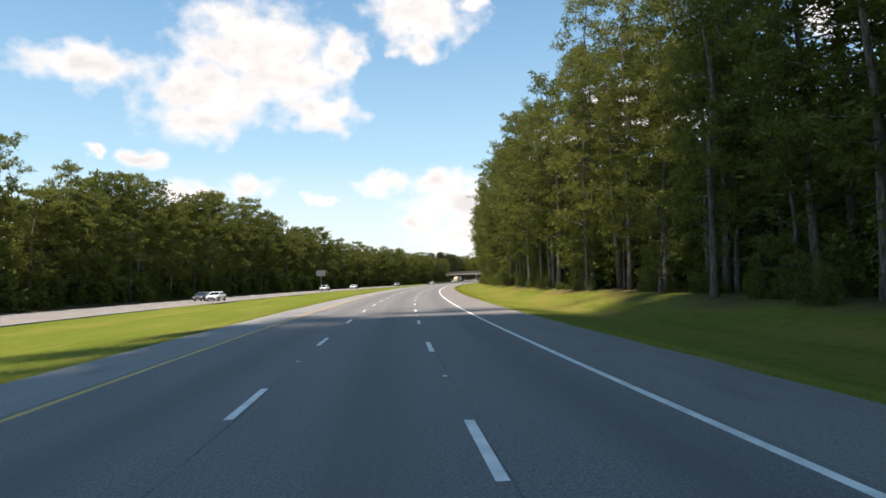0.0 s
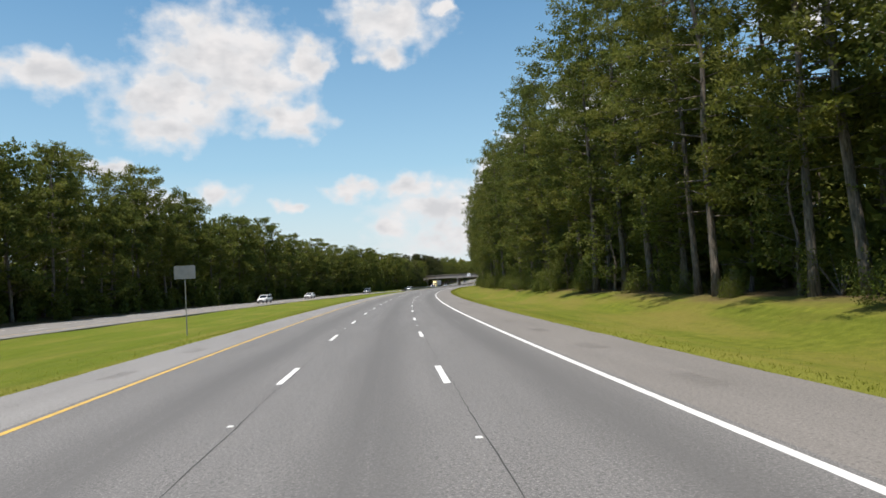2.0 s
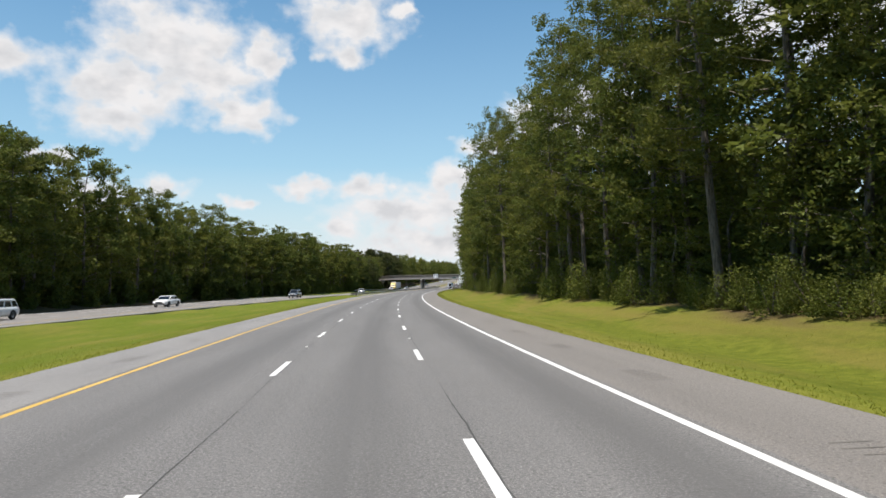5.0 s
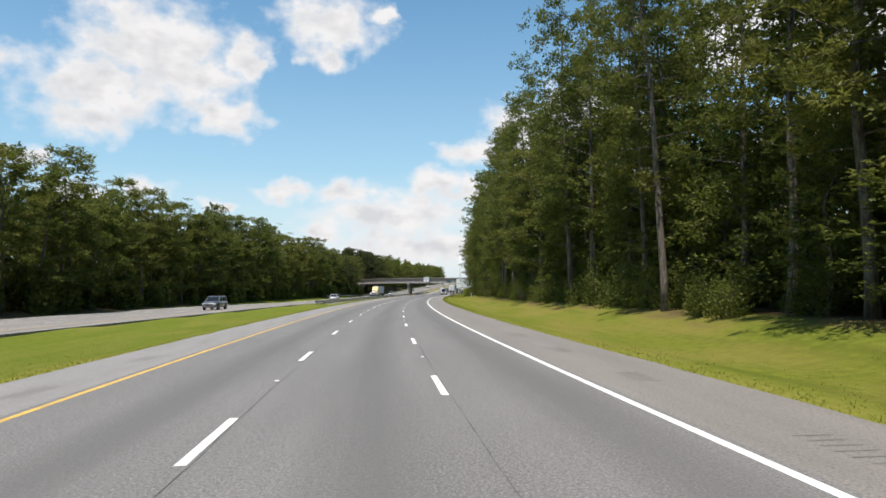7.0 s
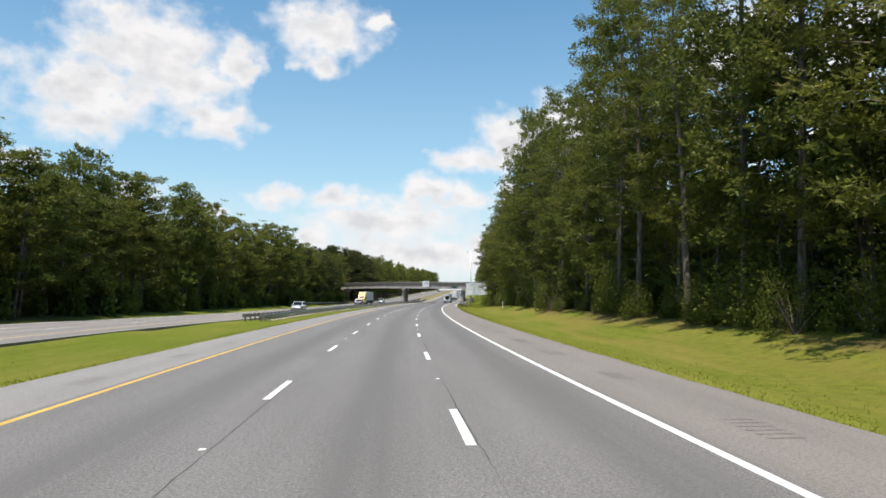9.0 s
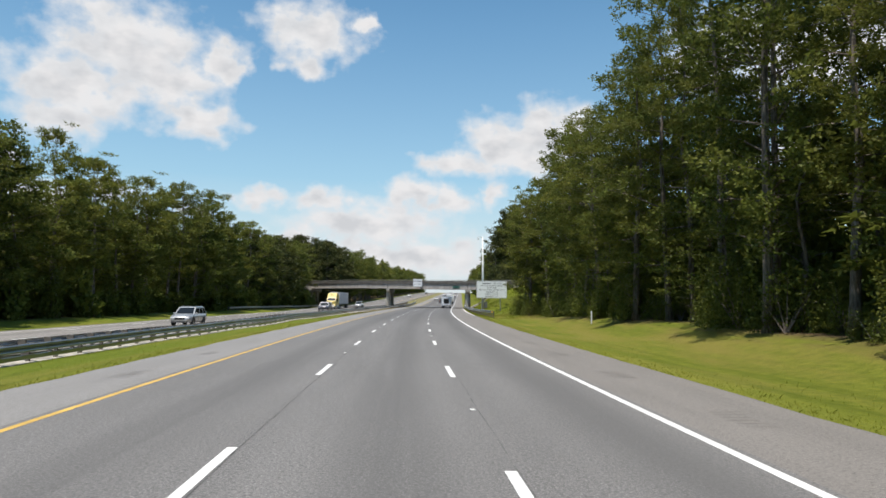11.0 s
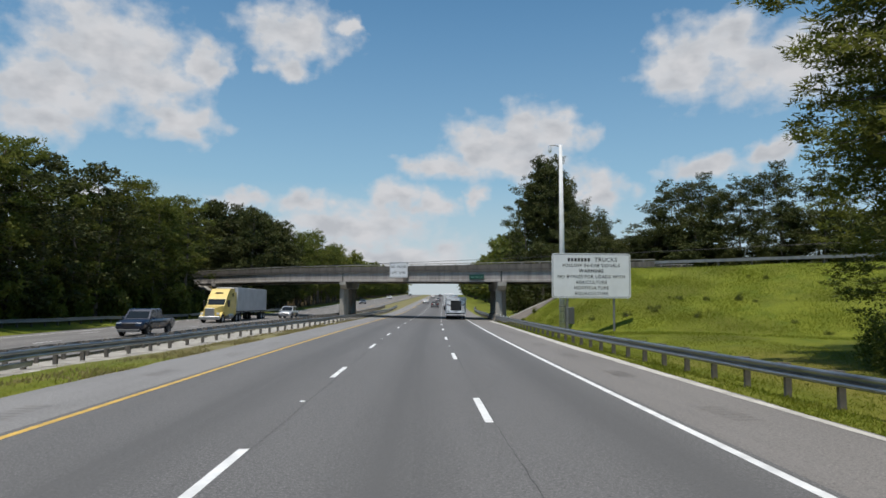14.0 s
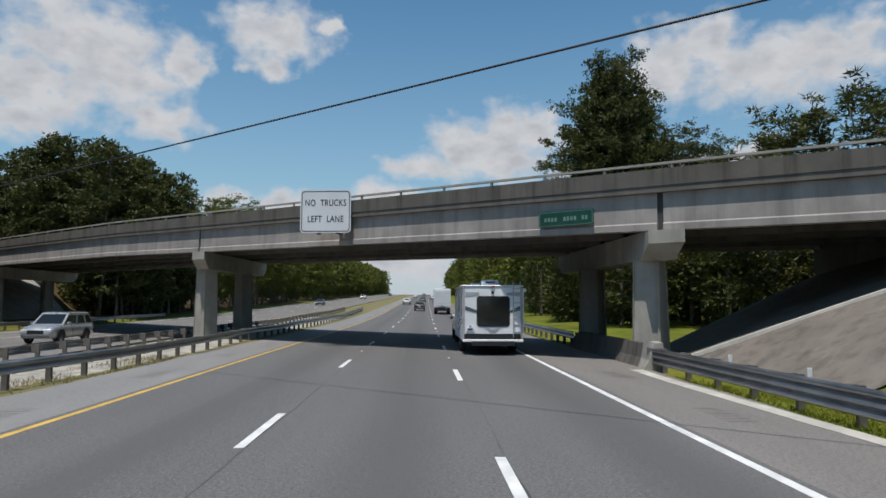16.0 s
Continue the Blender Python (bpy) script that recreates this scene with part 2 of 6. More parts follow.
def ground_material():
    m, N = material("verge")
    uv = N.n("ShaderNodeUVMap").outputs[0]
    sep = N.n("ShaderNodeSeparateXYZ")
    N.link(uv, sep.inputs[0])
    mow = N.noise(N.stretch(uv, 1.0, 0.25, 1.0), 0.35, 5.0)
    clump = N.noise(uv, 2.2, 5.0, 0.65)
    blade = N.noise(N.stretch(uv, 1.0, 0.6, 1.0), 22.0, 4.0, 0.7)
    c = N.mix(N.remap(clump, 0.3, 0.7), (0.092, 0.114, 0.012), (0.204, 0.222, 0.030))
    streak = N.noise(N.stretch(uv, 1.6, 0.05, 1.0), 0.7, 4.0, 0.6)
    c = N.mix(N.remap(streak, 0.48, 0.64, 0.0, 0.5), c, (0.078, 0.100, 0.010))
    c = N.mix(N.remap(mow, 0.45, 0.68, 0.0, 0.55), c, (0.27, 0.215, 0.06))
    # sun-dried strip beside the paving, greener hollow in the median, straw-brown slope up to the wood
    edge = N.math("ABSOLUTE", N.math("ADD", sep.outputs[0], 2.0))
    c = N.mix(N.remap(N.math("ADD", edge, N.math("MULTIPLY", clump, 1.6)), 8.6, 10.6, 0.55, 0.0), c, (0.27, 0.272, 0.048))
    c = N.mix(N.math("MULTIPLY", N.remap(sep.outputs[0], -12.4, -11.2, 0.6, 0.0), N.remap(mow, 0.3, 0.6, 1.0, 0.4)), c, (0.108, 0.150, 0.012))
    c = N.mix(N.math("MULTIPLY", N.remap(N.math("ADD", sep.outputs[0], N.math("MULTIPLY", clump, 3.0)), 9.8, 13.2, 0.0, 0.5), N.remap(mow, 0.38, 0.60)), c, (0.215, 0.165, 0.045))
    c = N.mix(N.remap(blade, 0.42, 0.72, 0.0, 0.62), c, (0.052, 0.082, 0.008))
    # lush unmown growth on the crossing road's embankment
    lush = N.math("MULTIPLY", N.remap(N.math("ADD", sep.outputs[0], N.math("MULTIPLY", clump, 2.5)), 10.0, 12.0), N.remap(sep.outputs[1], 418.0, 432.0))
    weed = N.noise(uv, 0.55, 5.0, 0.65)
    rank = N.mix(N.remap(clump, 0.3, 0.7), (0.112, 0.134, 0.014), (0.225, 0.235, 0.028))
    rank = N.mix(N.remap(weed, 0.5, 0.66, 0.0, 0.75), rank, (0.075, 0.115, 0.014))
    drift = N.noise(N.stretch(uv, 1.0, 0.7, 1.0), 0.14, 4.0, 0.6)
    rank = N.mix(N.remap(drift, 0.45, 0.62, 0.0, 0.65), rank, (0.088, 0.090, 0.018))
    rank = N.mix(N.remap(blade, 0.42, 0.75, 0.0, 0.6), rank, (0.04, 0.065, 0.01))
    c = N.mix(lush, c, rank)
    # trodden soil between the median rails
    bare = N.math("MULTIPLY", N.math("MULTIPLY", N.remap(sep.outputs[0], -18.0, -16.8), N.remap(sep.outputs[0], -10.0, -9.4, 1.0, 0.0)), N.remap(N.math("ADD", sep.outputs[1], N.math("MULTIPLY", clump, 16.0)), 424.0, 434.0))
    soil = N.mix(N.remap(blade, 0.3, 0.7), (0.16, 0.12, 0.075), (0.30, 0.25, 0.18))
    c = N.mix(N.math("MULTIPLY", bare, N.remap(clump, 0.36, 0.52, 1.0, 0.45)), c, soil)
    # leaf litter and bare soil under the trees
    right = N.math("MULTIPLY", N.remap(N.math("ADD", sep.outputs[0], N.math("MULTIPLY", N.math("SUBTRACT", mow, 0.5), 9.0)), 13.4, 15.6), N.remap(sep.outputs[1], 405.0, 420.0, 1.0, 0.0))
    wood = N.math("MAXIMUM", right, N.remap(sep.outputs[0], -37.0, -34.5, 1.0, 0.0))
    litter = N.mix(N.remap(blade, 0.3, 0.7), (0.06, 0.045, 0.022), (0.13, 0.09, 0.045))
    c = N.mix(N.math("MULTIPLY", wood, N.remap(clump, 0.15, 0.42)), c, litter)
    finish(N, c, 0.95, 0.0, blade, 0.05, {"Specular IOR Level": 0.12})
    return m


def concrete(name, base=(0.25, 0.23, 0.205), stain=0.6):
    m, N = material(name)
    o = N.n("ShaderNodeTexCoord").outputs["Object"]
    cloud = N.noise(o, 0.7, 6.0, 0.6)
    run = N.noise(N.stretch(o, 1.6, 1.6, 0.12), 1.3, 5.0, 0.6)
    grit = N.noise(o, 45.0, 3.0)
    c = N.mix(N.remap(cloud, 0.3, 0.7), tuple(x * 0.75 for x in base), tuple(min(x * 1.2, 0.9) for x in base))
    c = N.mix(N.remap(run, 0.48, 0.72, 0.0, stain), c, tuple(x * 0.35 for x in base))
    c = N.mix(N.remap(grit, 0.4, 0.7, 0.0, 0.25), c, tuple(x * 0.6 for x in base))
    finish(N, c, 0.88, 0.0, grit, 0.004)
    return m


def bark_material():
    m, N = material("bark")
    o = N.n("ShaderNodeTexCoord").outputs["Object"]
    ridge = N.noise(N.stretch(o, 5.0, 5.0, 0.8), 2.0, 6.0, 0.65)
    c = N.mix(N.remap(ridge, 0.35, 0.65), (0.045, 0.036, 0.028), (0.21, 0.175, 0.14))
    finish(N, c, 0.9, 0.0, ridge, 0.04)
    return m


def glass_dark(name, colour=(0.012, 0.014, 0.016)):
    m, N = material(name)
    o = N.n("ShaderNodeTexCoord").outputs["Object"]
    finish(N, colour, N.remap(N.noise(o, 2.0), 0.3, 0.7, 0.04, 0.10), 0.0, None, 0.0, {"Specular IOR Level": 0.6})
    return m


M_ROAD = asphalt("asphalt", 0.124, 0.03)
M_SHOULDER_L = asphalt("pale_shoulder", 0.192, 0.035, False, 0.45)
M_SHOULDER_R = asphalt("brown_shoulder", 0.155, 0.08, False, 0.4)
M_FAR_ROAD = asphalt("far_asphalt", 0.17, 0.06)
M_GROUND = ground_material()
M_WHITE_LINE = plain("white_line", (0.74, 0.74, 0.72), 0.6, 0, 0.12, 2.0, 25.0, 0.002)
M_YELLOW_LINE = plain("yellow_line", (0.62, 0.395, 0.085), 0.6, 0, 0.14, 2.0, 25.0, 0.002)
M_TAR = plain("crack_tar", (0.055, 0.055, 0.053), 0.8)
M_GROOVE = plain("groove_shade", (0.155, 0.145, 0.13), 0.9)
# darker than the girder face: shade below the deck put into the colour
M_SHADED_CONCRETE = concrete("shaded_bridge_concrete", (0.15, 0.137, 0.12))
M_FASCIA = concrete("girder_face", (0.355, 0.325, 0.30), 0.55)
M_POLE = concrete("pole_concrete", (0.78, 0.77, 0.74), 0.08)
M_STRIP = concrete("pale_strip", (0.50, 0.475, 0.42), 0.35)
# real stains on the parapet; on the pier barrier the dark is painted shade
M_PARAPET = concrete("stained_parapet_shaded_barrier", (0.128, 0.115, 0.10), 0.95)
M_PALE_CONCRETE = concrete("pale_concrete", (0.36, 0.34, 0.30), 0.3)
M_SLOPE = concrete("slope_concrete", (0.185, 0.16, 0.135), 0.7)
M_BARK = bark_material()
M_PINE = foliage("pine_needles", (0.036, 0.048, 0.012), (0.190, 0.210, 0.040), (0.225, 0.205, 0.042), 0.33)
M_LEAF = foliage("leaves", (0.030, 0.044, 0.011), (0.150, 0.182, 0.036), (0.190, 0.182, 0.038), 0.33)
# dark evergreen tone; in the thickets it also stands in for deep shade
M_DARK_LEAF = foliage("shaded_evergreen_leaves", (0.020, 0.028, 0.010), (0.095, 0.110, 0.030), (0.120, 0.116, 0.034), 0.14)
M_SHRUB = foliage("shrub_leaves", (0.042, 0.060, 0.013), (0.150, 0.180, 0.032), (0.190, 0.180, 0.036), 0.28)
M_RANK = foliage("rank_growth", (0.125, 0.160, 0.014), (0.225, 0.255, 0.028), (0.22, 0.215, 0.035), 0.45)
M_DRY = foliage("dry_weeds", (0.16, 0.14, 0.05), (0.34, 0.28, 0.13), (0.30, 0.25, 0.10), 0.25)
M_GRASS = foliage("grass_blades", (0.132, 0.160, 0.013), (0.228, 0.250, 0.030), (0.26, 0.235, 0.045), 0.45)
M_STEEL = plain("galvanised_steel", (0.27, 0.275, 0.28), 0.5, 0.5, 0.15, 2.0, 30.0)
M_RAIL = plain("rail_steel", (0.36, 0.365, 0.375), 0.36, 0.9, 0.14, 1.2, 30.0, 0.0006)
M_POST = plain("weathered_post", (0.13, 0.12, 0.105), 0.8, 0, 0.2, 4.0, 30.0)
M_SIGN_WHITE = plain("sign_sheet", (0.72, 0.73, 0.74), 0.45, 0, 0.04, 1.0, 40.0, 0.0005)
M_SIGN_BACK = plain("sign_back", (0.16, 0.17, 0.18), 0.5, 0.3, 0.08)
M_SIGN_GREEN = plain("sign_green", (0.009, 0.060, 0.042), 0.45, 0, 0.1)
M_BLACK = plain("black_paint", (0.018, 0.018, 0.02), 0.5)
M_RUBBER = plain("tyre_rubber", (0.022, 0.022, 0.022), 0.85, 0, 0.15, 6.0, 40.0)
M_RIM = plain("alloy_rim", (0.45, 0.46, 0.47), 0.35, 0.8, 0.1, 6.0)
M_GLASS = glass_dark("dark_glass")
M_TRAILER = plain("trailer_skin", (0.84, 0.85, 0.86), 0.35, 0, 0.05, 1.2, 20.0, 0.0006)
M_TRIM = plain("grey_trim", (0.45, 0.46, 0.47), 0.4, 0.2, 0.1)
M_DARK_GREY = plain("dark_grey_vinyl", (0.10, 0.105, 0.11), 0.45, 0, 0.1)
M_RED = plain("red_lens", (0.35, 0.02, 0.015), 0.25, 0, 0.1)
M_LAMP = plain("clear_lens", (0.75, 0.76, 0.78), 0.15, 0, 0.05)
M_ORANGE = plain("amber_reflector", (0.75, 0.38, 0.02), 0.4, 0, 0.1)
M_PAINT = {}


def paint(name, colour, metal=0.25, rough=0.3):
    if name not in M_PAINT:
        M_PAINT[name] = plain(name, colour, rough, metal, 0.06, 1.5, 80.0, 0.0003, {"Coat Weight": 0.6, "Coat Roughness": 0.08})
    return M_PAINT[name]


# ---- mesh building ----
class Build:
    """Collects vertices and faces for one mesh."""

    def __init__(self):
        self.v, self.f, self.uv = [], [], []

    def box(self, c, size, m=None, chamfer=0.0):
        x, y, z = size[0] / 2, size[1] / 2, size[2] / 2
        k = len(self.v)
        e = min(chamfer, x * 0.9, y * 0.9, z * 0.9)
        if e <= 0:
            pts = [(i * x, j * y, l * z) for l in (-1, 1) for j in (-1, 1) for i in (-1, 1)]
            fs = [(0, 2, 3, 1), (4, 5, 7, 6), (0, 1, 5, 4), (2, 6, 7, 3), (0, 4, 6, 2), (1, 3, 7, 5)]
        else:
            b = bmesh.new()
            for l in (-1, 1):
                for j in (-1, 1):
                    for i in (-1, 1):
                        for o in ((0, 1, 1), (1, 0, 1), (1, 1, 0)):
                            b.verts.new((i * (x - e * o[0]), j * (y - e * o[1]), l * (z - e * o[2])))
            bmesh.ops.convex_hull(b, input=b.verts)
            bmesh.ops.dissolve_limit(b, angle_limit=0.02, verts=b.verts, edges=b.edges)
            b.verts.index_update()
            pts = [tuple(q.co) for q in b.verts]
            fs = [tuple(q.index for q in g.verts) for g in b.faces]
            b.free()
        cv = Vector(c)
        for p in pts:
            q = Vector(p)
            if m is not None:
                q = m @ q
            self.v.append(tuple(q + cv))
        self.f += [tuple(i + k for i in g) for g in fs]
        return self

    def tube(self, pts, radii, sides=8, cap=True):
        """A round bar along points."""
        pts = [Vector(p) for p in pts]
        if not hasattr(radii, "__len__"):
            radii = [radii] * len(pts)
        k = len(self.v)
        for i, p in enumerate(pts):
            t = (pts[min(i + 1, len(pts) - 1)] - pts[max(i - 1, 0)]).normalized()
            a = t.cross(Vector((0, 0, 1)) if abs(t.z) < 0.9 else Vector((1, 0, 0))).normalized()
            b = t.cross(a)
            for j in range(sides):
                g = 2 * math.pi * j / sides
                self.v.append(tuple(p + (a * math.cos(g) + b * math.sin(g)) * radii[i]))
        for i in range(len(pts) - 1):
            for j in range(sides):
                j2 = (j + 1) % sides
                self.f.append((k + i * sides + j, k + i * sides + j2, k + (i + 1) * sides + j2, k + (i + 1) * sides + j))
        if cap:
            self.f.append(tuple(k + j for j in reversed(range(sides))))
            self.f.append(tuple(k + (len(pts) - 1) * sides + j for j in range(sides)))
        return self

    def loft(self, rings, cap=True, closed=True):
        k = len(self.v)
        n = len(rings[0])
        for r in rings:
            self.v += [tuple(p) for p in r]
        for i in range(len(rings) - 1):
            for j in range(n if closed else n - 1):
                j2 = (j + 1) % n
                self.f.append((k + i * n + j, k + i * n + j2, k + (i + 1) * n + j2, k + (i + 1) * n + j))
        if cap and closed:
            self.f.append(tuple(k + j for j in reversed(range(n))))
            self.f.append(tuple(k + (len(rings) - 1) * n + j for j in range(n)))
        return self

    def poly(self, pts):
        k = len(self.v)
        self.v += [tuple(p) for p in pts]
        self.f.append(tuple(range(k, k + len(pts))))
        return self

    def slab(self, pts, thick):
        """A flat polygon with thickness along its normal, outwards."""
        pts = [Vector(p) for p in pts]
        nrm = (pts[1] - pts[0]).cross(pts[-1] - pts[0]).normalized() * thick
        k, n = len(self.v), len(pts)
        self.v += [tuple(p) for p in pts] + [tuple(p + nrm) for p in pts]
        self.f.append(tuple(k + i for i in reversed(range(n))))
        self.f.append(tuple(k + n + i for i in range(n)))
        for i in range(n):
            j = (i + 1) % n
            self.f.append((k + i, k + j, k + n + j, k + n + i))
        return self

    def mesh(self, name, mat, shade=False):
        me = bpy.data.meshes.new(name)
        me.from_pydata(self.v, [], self.f)
        me.materials.append(mat)
        if self.uv:
            lay = me.uv_layers.new(name="UVMap")
            idx = np.empty(len(me.loops), dtype=np.int32)
            me.loops.foreach_get("vertex_index", idx)
            lay.data.foreach_set("uv", np.array(self.uv, dtype=np.float32)[idx].ravel())
        if shade:
            me.shade_smooth()
        me.update()
        return me


def thing(name, label, category, group="", m=None):
    ob = tagged(new(name), label, category, group)
    if m is not None:
        ob.matrix_basis = m
    return ob


def part(name, build, mat, parent, label="", shade=False):
    me = build if isinstance(build, bpy.types.Mesh) else build.mesh(name, mat, shade)
    ob = new(name, me)
    ob.parent = parent
    if label:
        tagged(ob, label)
    return ob


def single(name, build, mat, label, category, group="", kind="", m=None, shade=False):
    ob = tagged(new(name, build.mesh(name, mat, shade)), label, category, group, kind)
    if m is not None:
        ob.matrix_basis = m
    return ob


def along(s, w, z=0.0, extra=0.0):
    p = at(s, w, z)
    return pose(p.x, p.y, p.z, 0, 0, turn_at(s) + extra)


# ---- ground ----
# overpass frame: u towards the oncoming driver from its near face, v along it to the right
BR_S, BR_W = 475.6, 6.5
U_NEAR = 6.4                             # how far the paved slopes reach out from under the deck
SKEW = 0.82                              # piers and slope toes run along the motorway, askew to the deck
BU, BV = (-0.7733, -0.6341), (-0.6341, 0.7733)


def bridge_uv(s, w):
    a, b = s - BR_S, w - BR_W
    return a * BU[0] + b * BU[1], a * BV[0] + b * BV[1]


def bridge_sw(u, v):
    return BR_S + u * BU[0] + v * BV[0], BR_W + u * BU[1] + v * BV[1]


def far_near_edge(s):
    """Near edge of the other carriageway."""
    return float(np.interp(s, [-400, 60, 180, 270, 330, 1500], [-29, -28, -25.5, -19.5, -17.3, -17.3]))


def far_wide(s):
    return float(np.interp(s, [310, 365, 440, 490], [15.8, 13.0, 13.0, 15.8]))


def far_z(s):
    """How far the other carriageway lies below ours."""
    return -0.02 - 0.36 * smooth(290, 365, s) * (1.0 - 0.5 * smooth(440, 500, s)) * (1.0 - smooth(540, 640, s))


def toe_right(u):
    return float(np.interp(u, [-30.0, -11.5, 0.25, 2.4, 30.0], [12.0, -3.2, 1.1, 3.65, 26.3]))


def toe_left(u):
    return -60.4 + SKEW * max(u, -40.0)


def fill(s, w):
    """Height of the embankments that carry the crossing road."""
    u, v = bridge_uv(s, w)
    top = 5.9 - 0.0165 * min(max(v, -38.0), 14.0)
    back = min(1.0, max(0.0, 1.0 - max(-u - 12.0, 0.0) / 10.0))
    run = 14.2 - 4.0 * smooth(0.2, 4.5, u)
    if v > -20:
        run = 15.0 + 0.26 * min(max(u, -11.5), 0.0) - 4.8 * smooth(0.2, 4.5, u)
        gap = max(toe_right(u) + run - v, 0.0) / run
    else:
        gap = max(v - toe_left(u) + run, 0.0) / run
    if u > 2:
        g = 1.0 - math.hypot((u - 2.0) / 17.0, gap)
    else:
        g = min(back, 1.0 - gap)
    return top * min(max(g, 0.0), 1.0)


def ground_z(s, w):
    if w > 0:
        z = -0.05 - 0.22 * smooth(6.2, 9.5, w) + 0.75 * smooth(10.0, 15.5, w) * (1 - smooth(360, 400, s)) + 0.3 * smooth(10, 16, w)
    else:
        e = far_near_edge(s)
        z = -0.05
        if e < w < -10.2:
            q = (w + 10.2) / (e + 10.2)
            z += far_z(s) * q - 0.45 * math.sin(math.pi * q) * (1 - smooth(290, 360, s))
        elif w <= e:
            z += far_z(s)
        z += 0.5 * smooth(-e + far_wide(s), -e + far_wide(s) + 6, -w)
    if -9.9 < w < 5.9:
        z = -0.25
    if far_near_edge(s) - far_wide(s) + 0.2 < w < far_near_edge(s) - 0.2:
        z = far_z(s) - 0.23
    f = fill(s, w)
    z = max(z, f) if f > 0.02 else z
    u, v = bridge_uv(s, w)
    up = v - toe_right(u) if v > -20 else toe_left(u) - v
    if -11.2 < u < U_NEAR - 0.9 - 0.16 * up and 0.9 < up < 11.4 and abs(w) > 7.6:
        z -= 0.30
    if abs(w) > 8:
        z += 0.10 * noise.noise(Vector((s * 0.09, w * 0.15, 0.0))) + 0.02 * noise.noise(Vector((s * 0.3, w * 0.35, 3.0)))
    return z


def ground_at(s, w):
    return at(s, w, ground_z(s, w))


def build_ground():
    ss = list(np.arange(-400, -60, 20.0)) + list(np.arange(-60, 410, 3.0)) + list(np.arange(410, 540, 1.25)) + list(np.arange(540, 700, 4.0)) + list(np.arange(700, 1500, 20.0))
    ws = [-320, -220, -160, -130] + list(np.arange(-110, -55, 4.0)) + list(np.arange(-54, -33, 1.5)) + list(np.arange(-33, -8, 0.9)) + [-8, -4, 0, 4] + list(np.arange(5.8, 34, 0.9)) + list(np.arange(35, 110, 3.0)) + [115, 130, 160, 240, 320]
    b = Build()
    n = len(ws)
    for s in ss:
        for w in ws:
            b.v.append(tuple(ground_at(s, w)))
            b.uv.append((w, s))
    for i in range(len(ss) - 1):
        for j in range(n - 1):
            k = i * n + j
            b.f.append((k, k + 1, k + n + 1, k + n))
    # skirt out to the horizon, same sheet
    rim = [j for j in range(n)] + [i * n + n - 1 for i in range(1, len(ss))] + [(len(ss) - 1) * n + j for j in reversed(range(n - 1))] + [i * n for i in reversed(range(1, len(ss) - 1))]
    c = Vector((150, 540, 0))
    k0 = len(b.v)
    for r in rim:
        p = Vector(b.v[r])
        d = Vector((p.x - c.x, p.y - c.y, 0)).normalized()
        b.v.append((c.x + d.x * 4200, c.y + d.y * 4200, p.z - 2))
        b.uv.append((b.uv[r][0] * 8 if abs(b.uv[r][0]) > 100 else 3000.0, b.uv[r][1] * 3))
    for i in range(len(rim)):
        j = (i + 1) % len(rim)
        b.f.append((rim[i], rim[j], k0 + j, k0 + i)[::-1])
    tagged(new("ground", b.mesh("ground", M_GROUND, True)), "mown yellow-green grass verge rising to woodland soil", "ground", "", "structure")


build_ground()


def ribbon(b, ss, w0, w1, z):
    """A strip of surface between two offsets, which may be functions of s."""
    k = len(b.v)
    for s in ss:
        for w in (w0, w1):
            ww = w(s) if callable(w) else w
            b.v.append(tuple(at(s, ww, z(s) if callable(z) else z)))
            b.uv.append((ww, s))
    for i in range(len(ss) - 1):
        q = k + i * 2
        b.f.append((q, q + 1, q + 3, q + 2))


def slab_road(name, w0, w1, z, mat, label, ss):
    """A paved strip with a lip on both sides."""
    b = Build()
    for s in ss:
        top = z(s) if callable(z) else z
        for w, h in ((w0, top - 0.33), (w0, top), (w1, top), (w1, top - 0.33)):
            ww = w(s) if callable(w) else w
            b.v.append(tuple(at(s, ww, h)))
            b.uv.append((ww, s))
    for i in range(len(ss) - 1):
        for j in range(3):
            k = i * 4 + j
            b.f.append((k, k + 1, k + 5, k + 4))
    return tagged(new(name, b.mesh(name, mat)), label, "road", "", "structure")


S_ROAD = list(np.arange(-380, 1460, 4.0))
LINE_L, LINE_R, LINE_Y, LINE_W = -3.66, 0.0, -7.49, 3.21
ROAD = slab_road("road", -7.72, 3.42, 0.0, M_ROAD, "worn grey asphalt motorway lanes with dashed lines", S_ROAD)


def rag_l(s):
    return -10.15 + 0.12 * noise.noise(Vector((s * 0.35, 0, 0))) + 0.06 * noise.noise(Vector((s * 1.5, 5, 0)))


def rag_r(s):
    return 6.15 + 0.10 * noise.noise(Vector((s * 0.35, 9, 0))) + 0.05 * noise.noise(Vector((s * 1.5, 2, 0)))


S_FINE = list(np.arange(-60, 560, 1.0)) + list(np.arange(560, 1460, 8.0))
slab_road("pavement_left", rag_l, -7.72, -0.004, M_SHOULDER_L, "pale sun-bleached asphalt shoulder beside the median", S_FINE)
slab_road("pavement_right", 3.42, rag_r, -0.004, M_SHOULDER_R, "grey-brown asphalt hard shoulder with rumble grooves", S_FINE)
FAR_ROAD = slab_road("road_far", lambda s: far_near_edge(s) - far_wide(s), far_near_edge, far_z, M_FAR_ROAD, "pale grey asphalt carriageway for oncoming traffic", S_ROAD)


